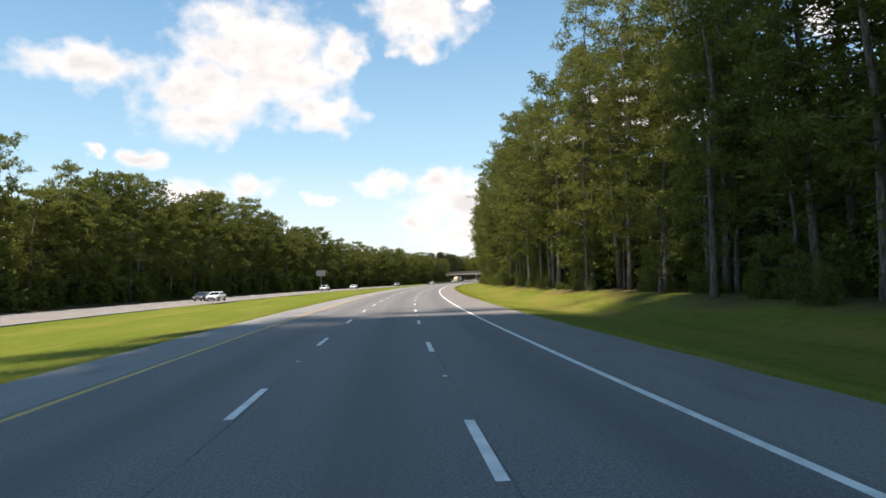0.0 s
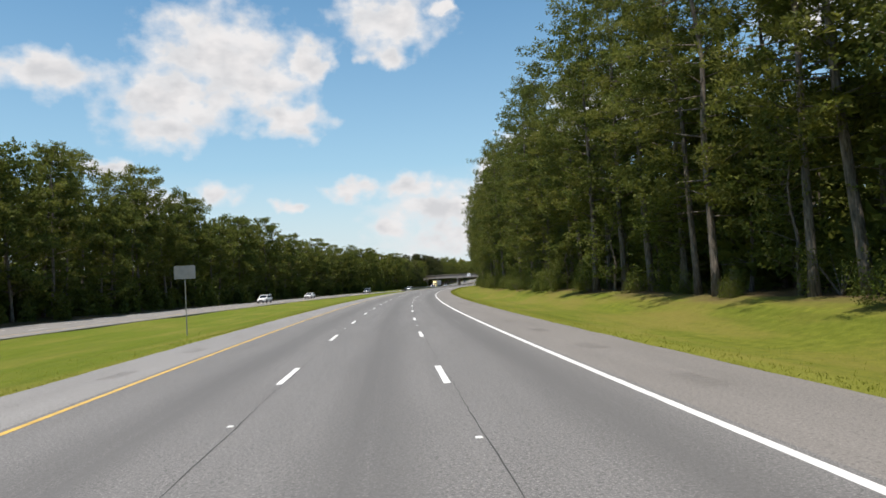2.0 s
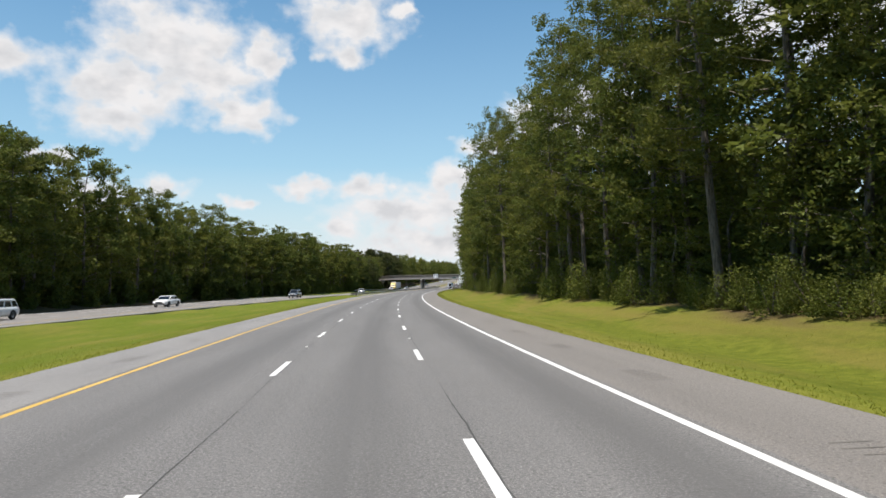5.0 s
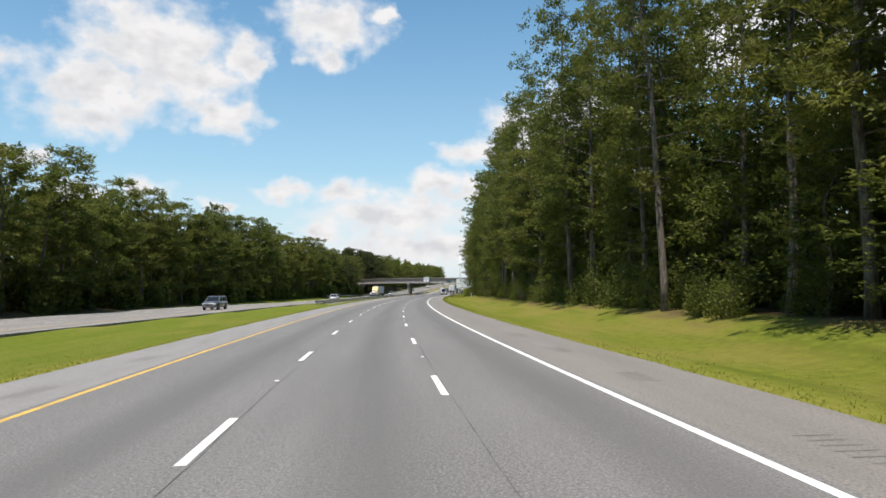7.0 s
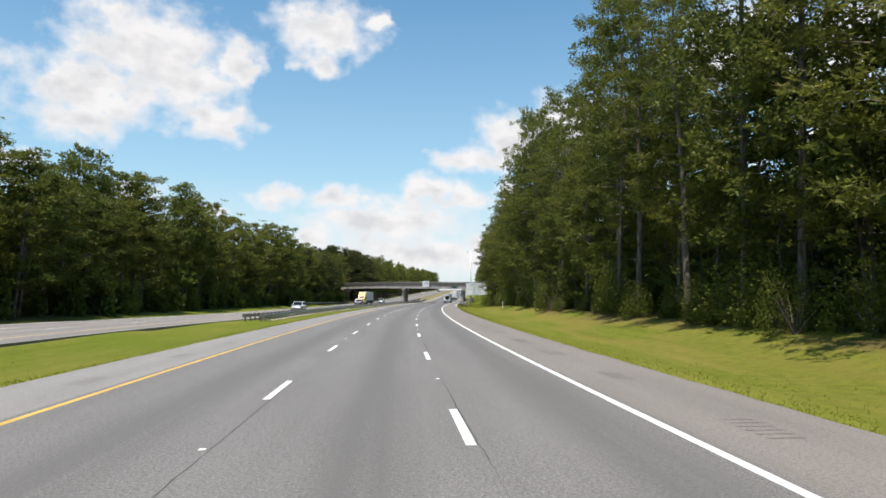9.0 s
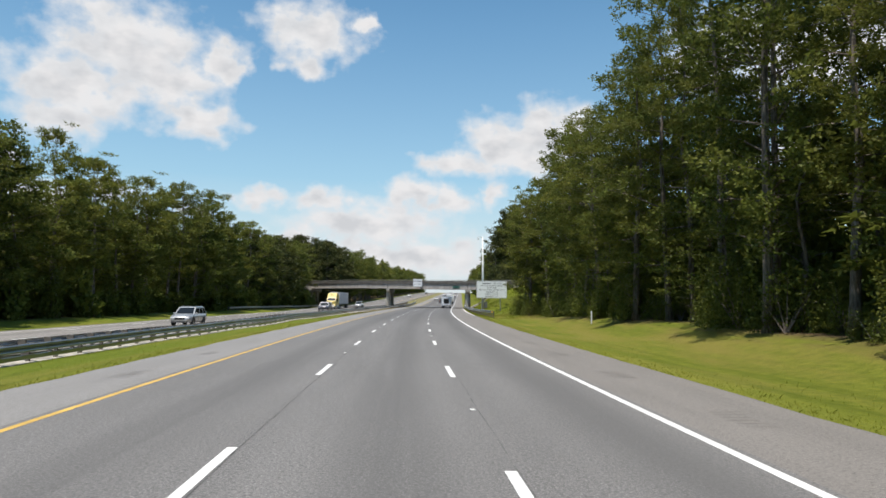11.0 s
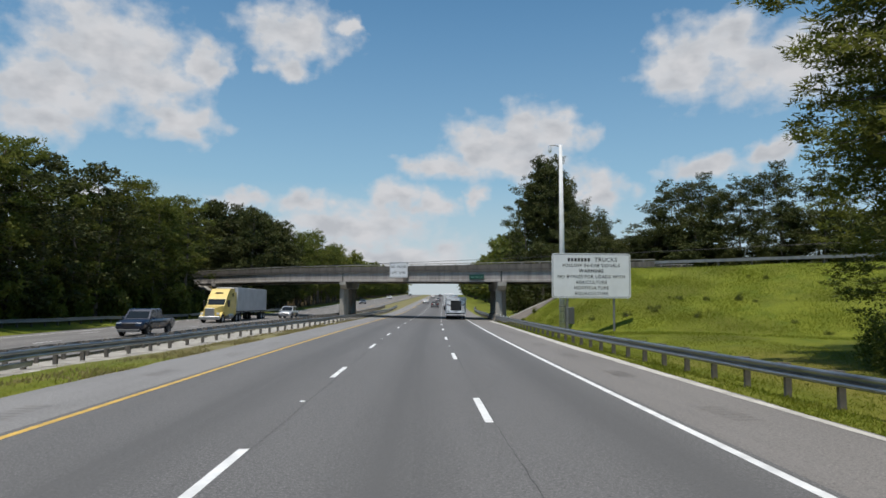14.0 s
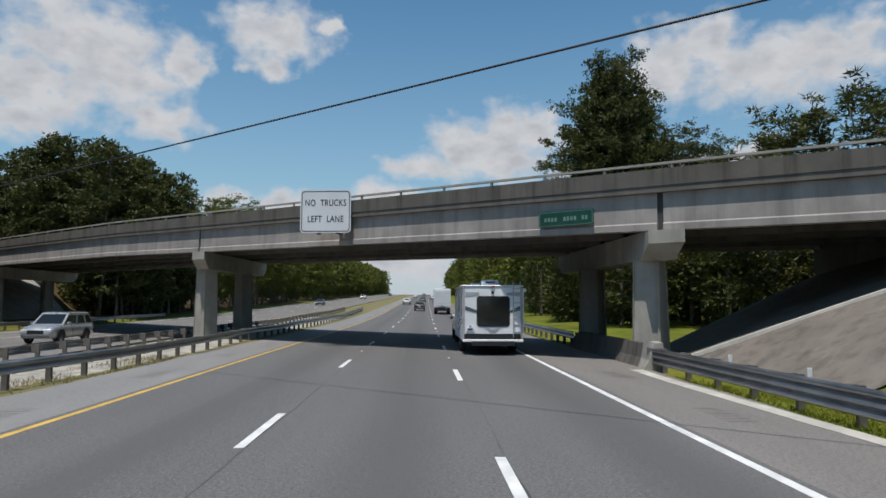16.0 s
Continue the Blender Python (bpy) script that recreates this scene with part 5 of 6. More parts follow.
def rounded_panel(w, h, r, thick, y=0.0):
    pts = []
    for cx, cz, a0 in ((w / 2 - r, h / 2 - r, 0), (-w / 2 + r, h / 2 - r, 90), (-w / 2 + r, -h / 2 + r, 180), (w / 2 - r, -h / 2 + r, 270)):
        for i in range(5):
            a = radians(a0 + i * 22.5)
            pts.append((cx + r * math.cos(a), cz + r * math.sin(a)))
    b = Build()
    b.loft([[(x, y + thick / 2, z) for x, z in pts], [(x, y - thick / 2, z) for x, z in pts]])
    return b, pts


def border(w, h, r, t, y):
    b = Build()
    _, o = rounded_panel(w, h, r, 0.01)
    _, i = rounded_panel(w - 2 * t, h - 2 * t, r * 0.8, 0.01)
    n = len(o)
    b.v += [(x, y, z) for x, z in o] + [(x, y, z) for x, z in i]
    for k in range(n):
        j = (k + 1) % n
        b.f.append((k, n + k, n + j, j))
    return b


def big_sign():
    s, w = 446.4, 11.4
    g = thing("road_sign", "large white highway sign with black lettering on two steel posts", "road sign", "", along(s, w, 0.0, 0))
    b, _ = rounded_panel(6.1, 3.45, 0.22, 0.03)
    for v in range(len(b.v)):
        b.v[v] = (b.v[v][0], b.v[v][1], b.v[v][2] + 4.22)
    panel = part("panel", b, M_SIGN_WHITE, g, "white reflective sheet panel")
    bb = border(5.96, 3.31, 0.20, 0.035, -0.019)
    bb.v = [(x, y, z + 4.22) for x, y, z in bb.v]
    part("border", bb, M_BLACK, panel)
    word_bars(panel, M_BLACK, -0.95, 5.45, 7, 0.27)
    letters("TRUCKS", 0.43, panel, 1.14, 5.45, bold=0.006)
    for text, z, size in (("FOLLOW IN-CAB SIGNALS", 5.00, 0.340), ("WARNING", 4.58, 0.365), ("NO BYPASS FOR LOADS WITH", 4.13, 0.348), ("AGRICULTURE", 3.70, 0.335), ("HORTICULTURE", 3.27, 0.335), ("AQUACULTURE", 2.84, 0.335)):
        letters(text, size, panel, 0.0, z, bold=0.008 if text == "WARNING" else 0.003)
    for x in (-1.85, 1.75):
        gz = ground_z(s, w + x)
        b = Build()
        b.box((x, 0.10, (5.6 + gz - 0.3) / 2), (0.16, 0.04, 5.6 - gz + 0.3))
        b.box((x, 0.05, (5.6 + gz - 0.3) / 2), (0.05, 0.12, 5.6 - gz + 0.3))
        part("post", b, M_STEEL, g)


big_sign()


def lane_sign():
    s, w = bridge_sw(1.15, -14.78)
    g = thing("lane_sign", "square white sign fixed to the overpass face", "road sign", "", along(s, w, 0.0, -6) @ Matrix.Translation((0, 0, 6.41)) @ Matrix.Diagonal((1.31, 1.0, 1.31, 1.0)) @ Matrix.Translation((0, 0, -6.12)))
    b, _ = rounded_panel(1.86, 1.56, 0.14, 0.03)
    b.v = [(x, y, z + 6.12) for x, y, z in b.v]
    p = part("panel", b, M_SIGN_WHITE, g)
    bb = border(1.78, 1.48, 0.12, 0.03, -0.019)
    bb.v = [(x, y, z + 6.12) for x, y, z in bb.v]
    part("border", bb, M_BLACK, p)
    letters("NO  TRUCKS", 0.33, p, 0, 6.42, bold=0.003, narrow=0.72)
    letters("LEFT  LANE", 0.33, p, 0, 5.83, bold=0.003, narrow=0.72)
    for x in (-0.35, 0.4):
        b = Build()
        b.box((x, 0.36, 5.85), (0.10, 0.70, 1.05))
        part("bracket", b, M_STEEL, g)


lane_sign()


def street_sign():
    s, w = bridge_sw(0.34, -2.58)
    g = thing("street_sign", "green street name plate on the overpass girder", "road sign", "", along(s, w, -0.16, -39.4))
    b, _ = rounded_panel(2.25, 0.58, 0.05, 0.03)
    b.v = [(x, y, z + 5.42) for x, y, z in b.v]
    p = part("panel", b, M_SIGN_GREEN, g)
    faded = plain("faded_lettering", (0.16, 0.30, 0.24), 0.5)
    for x, n in ((-0.62, 4), (0.18, 4), (0.78, 2)):
        word_bars(p, faded, x, 5.40, n, 0.15)
    bb = border(2.2, 0.53, 0.05, 0.025, -0.018)
    bb.v = [(x, y, z + 5.42) for x, y, z in bb.v]
    part("border", bb, plain("faded_border", (0.10, 0.22, 0.17), 0.5), p)


street_sign()


def median_sign():
    s, w = 99.6, -14.15
    g = thing("median_sign", "grey blank-backed sign on a thin steel post in the median", "road sign", "", along(s, w, ground_z(s, w)))
    b, _ = rounded_panel(1.32, 0.84, 0.06, 0.02)
    b.v = [(x, y, z + 3.98) for x, y, z in b.v]
    p = part("panel", b, M_SIGN_BACK, g)
    part("post", Build().box((0, 0.04, 2.05), (0.06, 0.05, 4.7), None, 0.008), M_STEEL, g)


median_sign()


def camera_pole():
    s, w = 449.6, 9.75
    z0 = ground_z(s, w)
    g = thing("traffic_pole", "tall pale concrete pole with a traffic monitor at the top", "pole", "", along(s, w, 0.0))
    b = Build()
    b.tube([(0, 0, z0 - 0.3), (0, 0, 8), (-0.05, 0, 15.2)], [0.27, 0.20, 0.135], 12)
    part("shaft", b, M_POLE, g, "tapered pale shaft", True)
    b = Build()
    b.tube([(0, 0, 15.0), (-0.5, -0.1, 15.15), (-1.0, -0.2, 15.1)], 0.035, 6)
    arm = part("arm", b, M_STEEL, g)
    b = Build()
    b.tube([(-0.98, -0.2, 15.05), (-0.98, -0.2, 14.72)], [0.13, 0.15], 10)
    b.tube([(-0.98, -0.2, 14.72), (-0.98, -0.2, 14.58), (-0.98, -0.2, 14.48)], [0.15, 0.13, 0.04], 10)
    part("dome", b, M_SIGN_WHITE, arm, "white dome housing")
    b = Build()
    b.box((0.62, 0.0, z0 + 1.35), (0.62, 0.5, 1.35), None, 0.03)
    part("cabinet", b, M_DARK_GREY, g, "dark equipment cabinet")
    for z in (0.9, 1.7, 2.1):
        b = Build()
        b.tube([(0.30 * math.cos(a), 0.30 * math.sin(a), z0 + z) for a in np.linspace(0, 2 * math.pi, 13)], 0.02, 5)
        part("strap", b, M_DARK_GREY, g)
    part("conduit", Build().tube([(0.25, -0.22, z0), (0.22, -0.2, z0 + 1.0), (0.20, -0.2, z0 + 2.2)], 0.03, 6), M_DARK_GREY, g)


camera_pole()
b = Build()
b.box((0, 0, 0.45), (0.10, 0.03, 1.1), None, 0.008)
single("marker_post", b, M_SIGN_WHITE, "thin white marker post standing in the grass", "marker post", m=pose(0, 0, 0) @ along(363.0, 13.0, ground_z(363.0, 13.0)))

# overhead wire beside the crossing road
b = Build()
pts = []
for i in range(25):
    v = -70 + 170 * i / 24
    pts.append(on_bridge(13.0, v, 6.36 - 0.005 * v + 0.00015 * (v + 5) ** 2))
b.tube(pts, 0.022, 5)
single("overhead_wire", b, M_BLACK, "black overhead cable strung along the crossing road", "cable")


# ---- grass ----
def grass():
    rs = np.random.RandomState(4)
    cells = []
    for lo, hi, n in ((6.1, 7.2, 34000), (7.2, 13.5, 30000)):
        s = rs.uniform(0, 470, n)
        w = lo + (hi - lo) * rs.uniform(0, 1, n) ** 1.2
        cells.append(np.stack([s, w], 1))
    for lo, hi, n in ((-11.2, -10.1, 30000), (-16.5, -11.2, 26000)):
        s = rs.uniform(0, 420, n)
        w = hi + (lo - hi) * rs.uniform(0, 1, n) ** 1.2
        cells.append(np.stack([s, w], 1))
    out = []
    for s, w in np.concatenate(cells):
        if s > 430 and w > 7.6:
            continue
        out.append(ground_at(s, w))
    pts = np.array(out)
    up = np.tile(np.array([[0, 0, 1.0]]), (len(pts), 1))
    q = kites(rs, pts, up, 0.075, 0.010, 1.0)
    tagged(new("grass", leaf_mesh("grass", q, M_GRASS)), "mown roadside grass blades with seed heads", "grass", "", "stuff")
    # rough unmown growth on the embankment, in drifts
    out, tall = [], []
    while len(out) < 90000:
        u, v = rs.uniform(2, 22), 3 + 49 * rs.uniform(0, 1) ** 1.3
        s, w = bridge_sw(u, v)
        drift = noise.noise(Vector((u * 0.35, v * 0.28, 2.0)))
        if w < 8.0 or drift + rs.uniform(-0.6, 0.6) < -0.1 or (u < U_NEAR + 0.2 and v < 15):
            continue
        out.append(ground_at(s, w))
        tall.append(0.7 + 1.3 * max(drift + 0.2, 0))
    pts = np.array(out)
    up = np.tile(np.array([[0, 0, 1.0]]), (len(pts), 1)) * np.array(tall)[:, None]
    q = kites(rs, pts, up, 0.17, 0.017, 1.1)
    tagged(new("rank_grass", leaf_mesh("rank_grass", q, M_RANK)), "lush unmown weeds and grass covering the embankment", "grass", "", "stuff")
    out = []
    while len(out) < 42000:
        s, w = rs.uniform(396, 462), 6.9 + 11 * rs.uniform(0, 1) ** 1.2
        u, v = bridge_uv(s, w)
        if u < U_NEAR + 0.5 or noise.noise(Vector((s * 0.3, w * 0.4, 6.0))) + rs.uniform(-0.6, 0.6) < -0.15:
            continue
        out.append(ground_at(s, w))
    pts = np.array(out)
    up = np.tile(np.array([[0, 0, 1.0]]), (len(pts), 1))
    tagged(new("verge_grass", leaf_mesh("verge_grass", kites(rs, pts, up, 0.10, 0.013, 1.1), M_GRASS)), "rough yellow-green grass at the foot of the embankment", "grass", "", "stuff")
    # dry weeds along the median soil and green tufts under the right-hand rail
    out = []
    while len(out) < 9000:
        s, w = rs.uniform(402, 480), -10.1 - 2.2 * rs.uniform(0, 1) ** 1.4
        if noise.noise(Vector((s * 0.25, w * 0.6, 4.0))) + rs.uniform(-0.3, 0.3) > 0.08:
            out.append(ground_at(s, w))
    pts = np.array(out)
    up = np.tile(np.array([[0, 0, 1.0]]), (len(pts), 1))
    tagged(new("dry_weeds", leaf_mesh("dry_weeds", kites(rs, pts, up, 0.16, 0.014, 0.6), M_DRY)), "dry straw-coloured weeds at the edge of the median", "weeds", "", "stuff")
    out = []
    while len(out) < 16000:
        s, w = rs.uniform(399, 474), 6.12 + 1.4 * rs.uniform(0, 1) ** 1.3
        if noise.noise(Vector((s * 0.35, w * 0.5, 9.0))) + rs.uniform(-0.4, 0.4) > -0.1:
            out.append(ground_at(s, w))
    pts = np.array(out)
    up = np.tile(np.array([[0, 0, 1.0]]), (len(pts), 1))
    tagged(new("verge_tufts", leaf_mesh("verge_tufts", kites(rs, pts, up, 0.11, 0.013, 0.9), M_RANK)), "green tufts of grass below the guardrail", "grass", "", "stuff")


grass()


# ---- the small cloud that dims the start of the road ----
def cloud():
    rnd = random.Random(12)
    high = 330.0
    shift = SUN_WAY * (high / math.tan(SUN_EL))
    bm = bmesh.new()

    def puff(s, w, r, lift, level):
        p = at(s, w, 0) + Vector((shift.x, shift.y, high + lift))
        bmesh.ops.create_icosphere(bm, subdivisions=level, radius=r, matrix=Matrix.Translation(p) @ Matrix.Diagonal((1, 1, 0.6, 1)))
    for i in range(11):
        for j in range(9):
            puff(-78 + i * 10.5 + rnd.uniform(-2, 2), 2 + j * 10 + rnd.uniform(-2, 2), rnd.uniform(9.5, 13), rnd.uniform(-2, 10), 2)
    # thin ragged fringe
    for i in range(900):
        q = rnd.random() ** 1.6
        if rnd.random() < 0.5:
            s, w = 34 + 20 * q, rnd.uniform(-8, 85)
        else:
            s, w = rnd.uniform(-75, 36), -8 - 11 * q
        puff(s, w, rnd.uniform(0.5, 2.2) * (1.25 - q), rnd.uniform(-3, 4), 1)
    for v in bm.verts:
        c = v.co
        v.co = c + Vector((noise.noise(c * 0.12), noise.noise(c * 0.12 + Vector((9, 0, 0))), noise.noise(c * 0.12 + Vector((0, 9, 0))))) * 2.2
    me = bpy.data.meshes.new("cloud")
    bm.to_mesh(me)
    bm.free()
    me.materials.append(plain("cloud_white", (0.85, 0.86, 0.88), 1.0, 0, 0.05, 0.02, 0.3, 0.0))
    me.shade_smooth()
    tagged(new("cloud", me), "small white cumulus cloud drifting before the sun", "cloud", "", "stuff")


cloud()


# ---- vehicles ----
def wheel_meshes(r, width):
    t = Build()
    n = 20
    rings = []
    for x, q in ((-width / 2, r * 0.62), (-width / 2, r * 0.93), (-width / 2 + 0.03, r), (width / 2 - 0.03, r), (width / 2, r * 0.93), (width / 2, r * 0.62)):
        rings.append([(x, q * math.cos(2 * math.pi * i / n), q * math.sin(2 * math.pi * i / n)) for i in range(n)])
    t.loft(rings, cap=False)
    h = Build()
    rings = []
    for x, q in ((-width / 2 + 0.05, r * 0.62), (width / 2 - 0.02, r * 0.62), (width / 2 - 0.01, r * 0.50), (width / 2 - 0.05, r * 0.45), (width / 2 - 0.02, r * 0.14), (width / 2, r * 0.10)):
        rings.append([(x, q * math.cos(2 * math.pi * i / n), q * math.sin(2 * math.pi * i / n)) for i in range(n)])
    h.loft(rings)
    return t.mesh("tyre", M_RUBBER, True), h.mesh("rim", M_RIM, False)


WHEELS = {}


def wheel(parent, x, y, r=0.35, width=0.23):
    key = (r, width)
    if key not in WHEELS:
        WHEELS[key] = wheel_meshes(r, width)
    t, h = WHEELS[key]
    w = part("wheel", t, M_RUBBER, parent)
    w.matrix_basis = pose(x, y, r) @ Matrix.Diagonal((1 if x > 0 else -1, 1, 1, 1))
    part("rim", h, M_RIM, w)


def shell(stations):
    """Lower body: stations (y, low, high, half width), rounded sills and shoulders."""
    b = Build()
    rings = []
    for y, lo, hi, w in stations:
        rings.append([(-w * 0.88, y, lo), (-w, y, lo + (hi - lo) * 0.25), (-w, y, lo + (hi - lo) * 0.72), (-w * 0.95, y, hi - 0.02), (-w * 0.80, y, hi + 0.015),
                      (w * 0.80, y, hi + 0.015), (w * 0.95, y, hi - 0.02), (w, y, lo + (hi - lo) * 0.72), (w, y, lo + (hi - lo) * 0.25), (w * 0.88, y, lo)])
    b.loft(rings)
    return b


def cabin(parent, y0, y1, y2, y3, belt, roof, w, colour, split=(0.5,)):
    """Roof and pillars over the belt line; y0 tail foot, y1 roof tail, y2 roof front, y3 windscreen foot."""
    wt = w * 0.80
    wb = w * 0.93
    b = Build()
    a = [[(-wb, y0, belt), (wb, y0, belt), (wb, y3, belt), (-wb, y3, belt)],
         [(-wt * 1.02, y1 - 0.02, roof - 0.06), (wt * 1.02, y1 - 0.02, roof - 0.06), (wt * 1.02, y2 + 0.02, roof - 0.06), (-wt * 1.02, y2 + 0.02, roof - 0.06)],
         [(-wt * 0.9, y1 + 0.1, roof), (wt * 0.9, y1 + 0.1, roof), (wt * 0.9, y2 - 0.12, roof), (-wt * 0.9, y2 - 0.12, roof)]]
    b.loft(a)
    cab = part("cabin", b, colour, parent)

    def pane(name, q, f0, f1, g0, g1):
        """A window inset in the quad q (foot a, foot b, head b, head a)."""
        q = [Vector(p) for p in q]

        def pt(f, g):
            lo = q[0].lerp(q[1], f)
            hi = q[3].lerp(q[2], f)
            return lo.lerp(hi, g)
        k = Build()
        k.slab([pt(f0, g0), pt(f1, g0), pt(f1, g1), pt(f0, g1)], 0.012)
        part(name, k, M_GLASS, cab)
    top = roof - 0.06
    pane("rear_window", [(-wb, y0, belt), (wb, y0, belt), (wt, y1, top), (-wt, y1, top)], 0.10, 0.90, 0.14, 0.88)
    pane("windscreen", [(wb, y3, belt), (-wb, y3, belt), (-wt, y2, top), (wt, y2, top)], 0.06, 0.94, 0.08, 0.92)
    cuts = [0.0, *split, 1.0]
    for sx in (-1, 1):
        for i in range(len(cuts) - 1):
            f0, f1 = cuts[i] + 0.03, cuts[i + 1] - 0.03
            if sx > 0:
                q = [(wb, y0, belt), (wb, y3, belt), (wt, y2, top), (wt, y1, top)]
                pane("side_window", q, f0, f1, 0.10, 0.86)
            else:
                q = [(-wb, y3, belt), (-wb, y0, belt), (-wt, y1, top), (-wt, y2, top)]
                pane("side_window", q, 1 - f1, 1 - f0, 0.10, 0.86)
    return cab


def arches(parent, w, ys, r):
    for y in ys:
        for sx in (-1, 1):
            b = Build()
            n = 14
            o = [(sx * (w + 0.004), y + (r + 0.09) * math.cos(math.pi * i / n), r + (r + 0.09) * math.sin(math.pi * i / n)) for i in range(n + 1)]
            i_ = [(sx * (w + 0.004), y + r * 0.2 * math.cos(math.pi * i / n), 0.28) for i in range(n + 1)]
            for k in range(n):
                q = [o[k], o[k + 1], i_[k + 1], i_[k]]
                b.poly(q if sx > 0 else q[::-1])
            part("wheel_arch", b, M_BLACK, parent)


def small_box(name, parent, c, size, mat, label="", e=0.02):
    return part(name, Build().box(c, size, None, e), mat, parent, label)


def car(name, label, m, colour, style="suv", category="car", group=""):
    g = thing(name, label, category, group, m)
    if style == "suv":
        L, W, H, belt = 4.65, 0.93, 1.70, 1.02
        st = [(-2.32, 0.45, 0.80, 0.78), (-2.26, 0.36, 1.00, 0.90), (-1.9, 0.30, 1.04, W), (0.6, 0.28, 1.03, W), (1.3, 0.28, 1.02, W), (1.95, 0.30, 0.94, 0.90), (2.22, 0.34, 0.80, 0.82), (2.32, 0.42, 0.66, 0.70)]
        cab = (-2.22, -1.85, 0.35, 1.15)
        axles, r, split = (-1.38, 1.40), 0.36, (0.26, 0.58)
    elif style == "sedan":
        L, W, H, belt = 4.75, 0.91, 1.45, 0.94
        st = [(-2.36, 0.42, 0.76, 0.74), (-2.28, 0.32, 0.94, 0.86), (-1.7, 0.27, 0.98, W), (0.5, 0.26, 0.95, W), (1.2, 0.26, 0.92, W), (2.0, 0.28, 0.82, 0.88), (2.28, 0.32, 0.70, 0.80), (2.37, 0.40, 0.58, 0.68)]
        cab = (-1.85, -1.0, 0.25, 1.2)
        axles, r, split = (-1.40, 1.40), 0.33, (0.5,)
    else:
        L, W, H, belt = 5.85, 0.99, 1.92, 1.18
        st = [(-2.92, 0.60, 1.10, 0.94), (-2.88, 0.52, 1.20, 0.97), (-0.6, 0.45, 1.20, W), (1.0, 0.45, 1.20, W), (1.6, 0.45, 1.18, W), (2.5, 0.47, 1.10, 0.97), (2.82, 0.48, 0.98, 0.93), (2.92, 0.55, 0.84, 0.86)]
        cab = (-0.75, -0.62, 1.05, 1.65)
        axles, r, split = (-1.75, 1.85), 0.40, (0.48,)
    part("body", shell(st), colour, g, "", True)
    cabin(g, *cab, belt, H, W, colour, split)
    arches(g, W, axles, r)
    for y in axles:
        for sx in (-1, 1):
            wheel(g, sx * (W - 0.10), y, r)
    yr, yf = st[0][0], st[-1][0]
    for sx in (-1, 1):
        small_box("tail_light", g, (sx * W * 0.78, yr + 0.06, belt - 0.12), (0.26, 0.16, 0.20), M_RED, "red tail light")
        small_box("headlight", g, (sx * W * 0.68, yf - 0.16, belt - 0.30), (0.38, 0.22, 0.15), M_LAMP, "clear headlight")
        small_box("mirror", g, (sx * (W + 0.08), cab[3] - 0.35, belt + 0.07), (0.20, 0.10, 0.15), colour)
    small_box("grille", g, (0, yf - 0.02, belt - 0.36), (W * 0.95, 0.08, 0.20), M_BLACK)
    small_box("front_bumper", g, (0, yf - 0.08, 0.42), (W * 1.55, 0.20, 0.18), M_DARK_GREY)
    small_box("rear_bumper", g, (0, yr + 0.06, 0.48), (W * 1.7, 0.20, 0.20), M_DARK_GREY)
    small_box("plate", g, (0, yr - 0.02, 0.78), (0.31, 0.02, 0.15), M_SIGN_WHITE, "", 0.0)
    if style == "pickup":
        b = Build()
        b.box((0, -1.83, 1.222), (1.62, 2.05, 0.02))
        part("bed_cover", b, M_BLACK, g)
    if style == "suv":
        for sx in (-1, 1):
            part("roof_rail", Build().tube([(sx * 0.62, -1.7, H + 0.0), (sx * 0.62, -1.5, H + 0.05), (sx * 0.62, 0.1, H + 0.05), (sx * 0.62, 0.3, H)], 0.018, 5), M_BLACK, g)
    return g


def oval(w, h, r, y=0.0):
    b, pts = rounded_panel(w, h, r, 0.02, y)
    return b


def shifted(b, x=0.0, y=0.0, z=0.0, m=None):
    b.v = [tuple((m @ Vector(p) if m is not None else Vector(p)) + Vector((x, y, z))) for p in b.v]
    return b


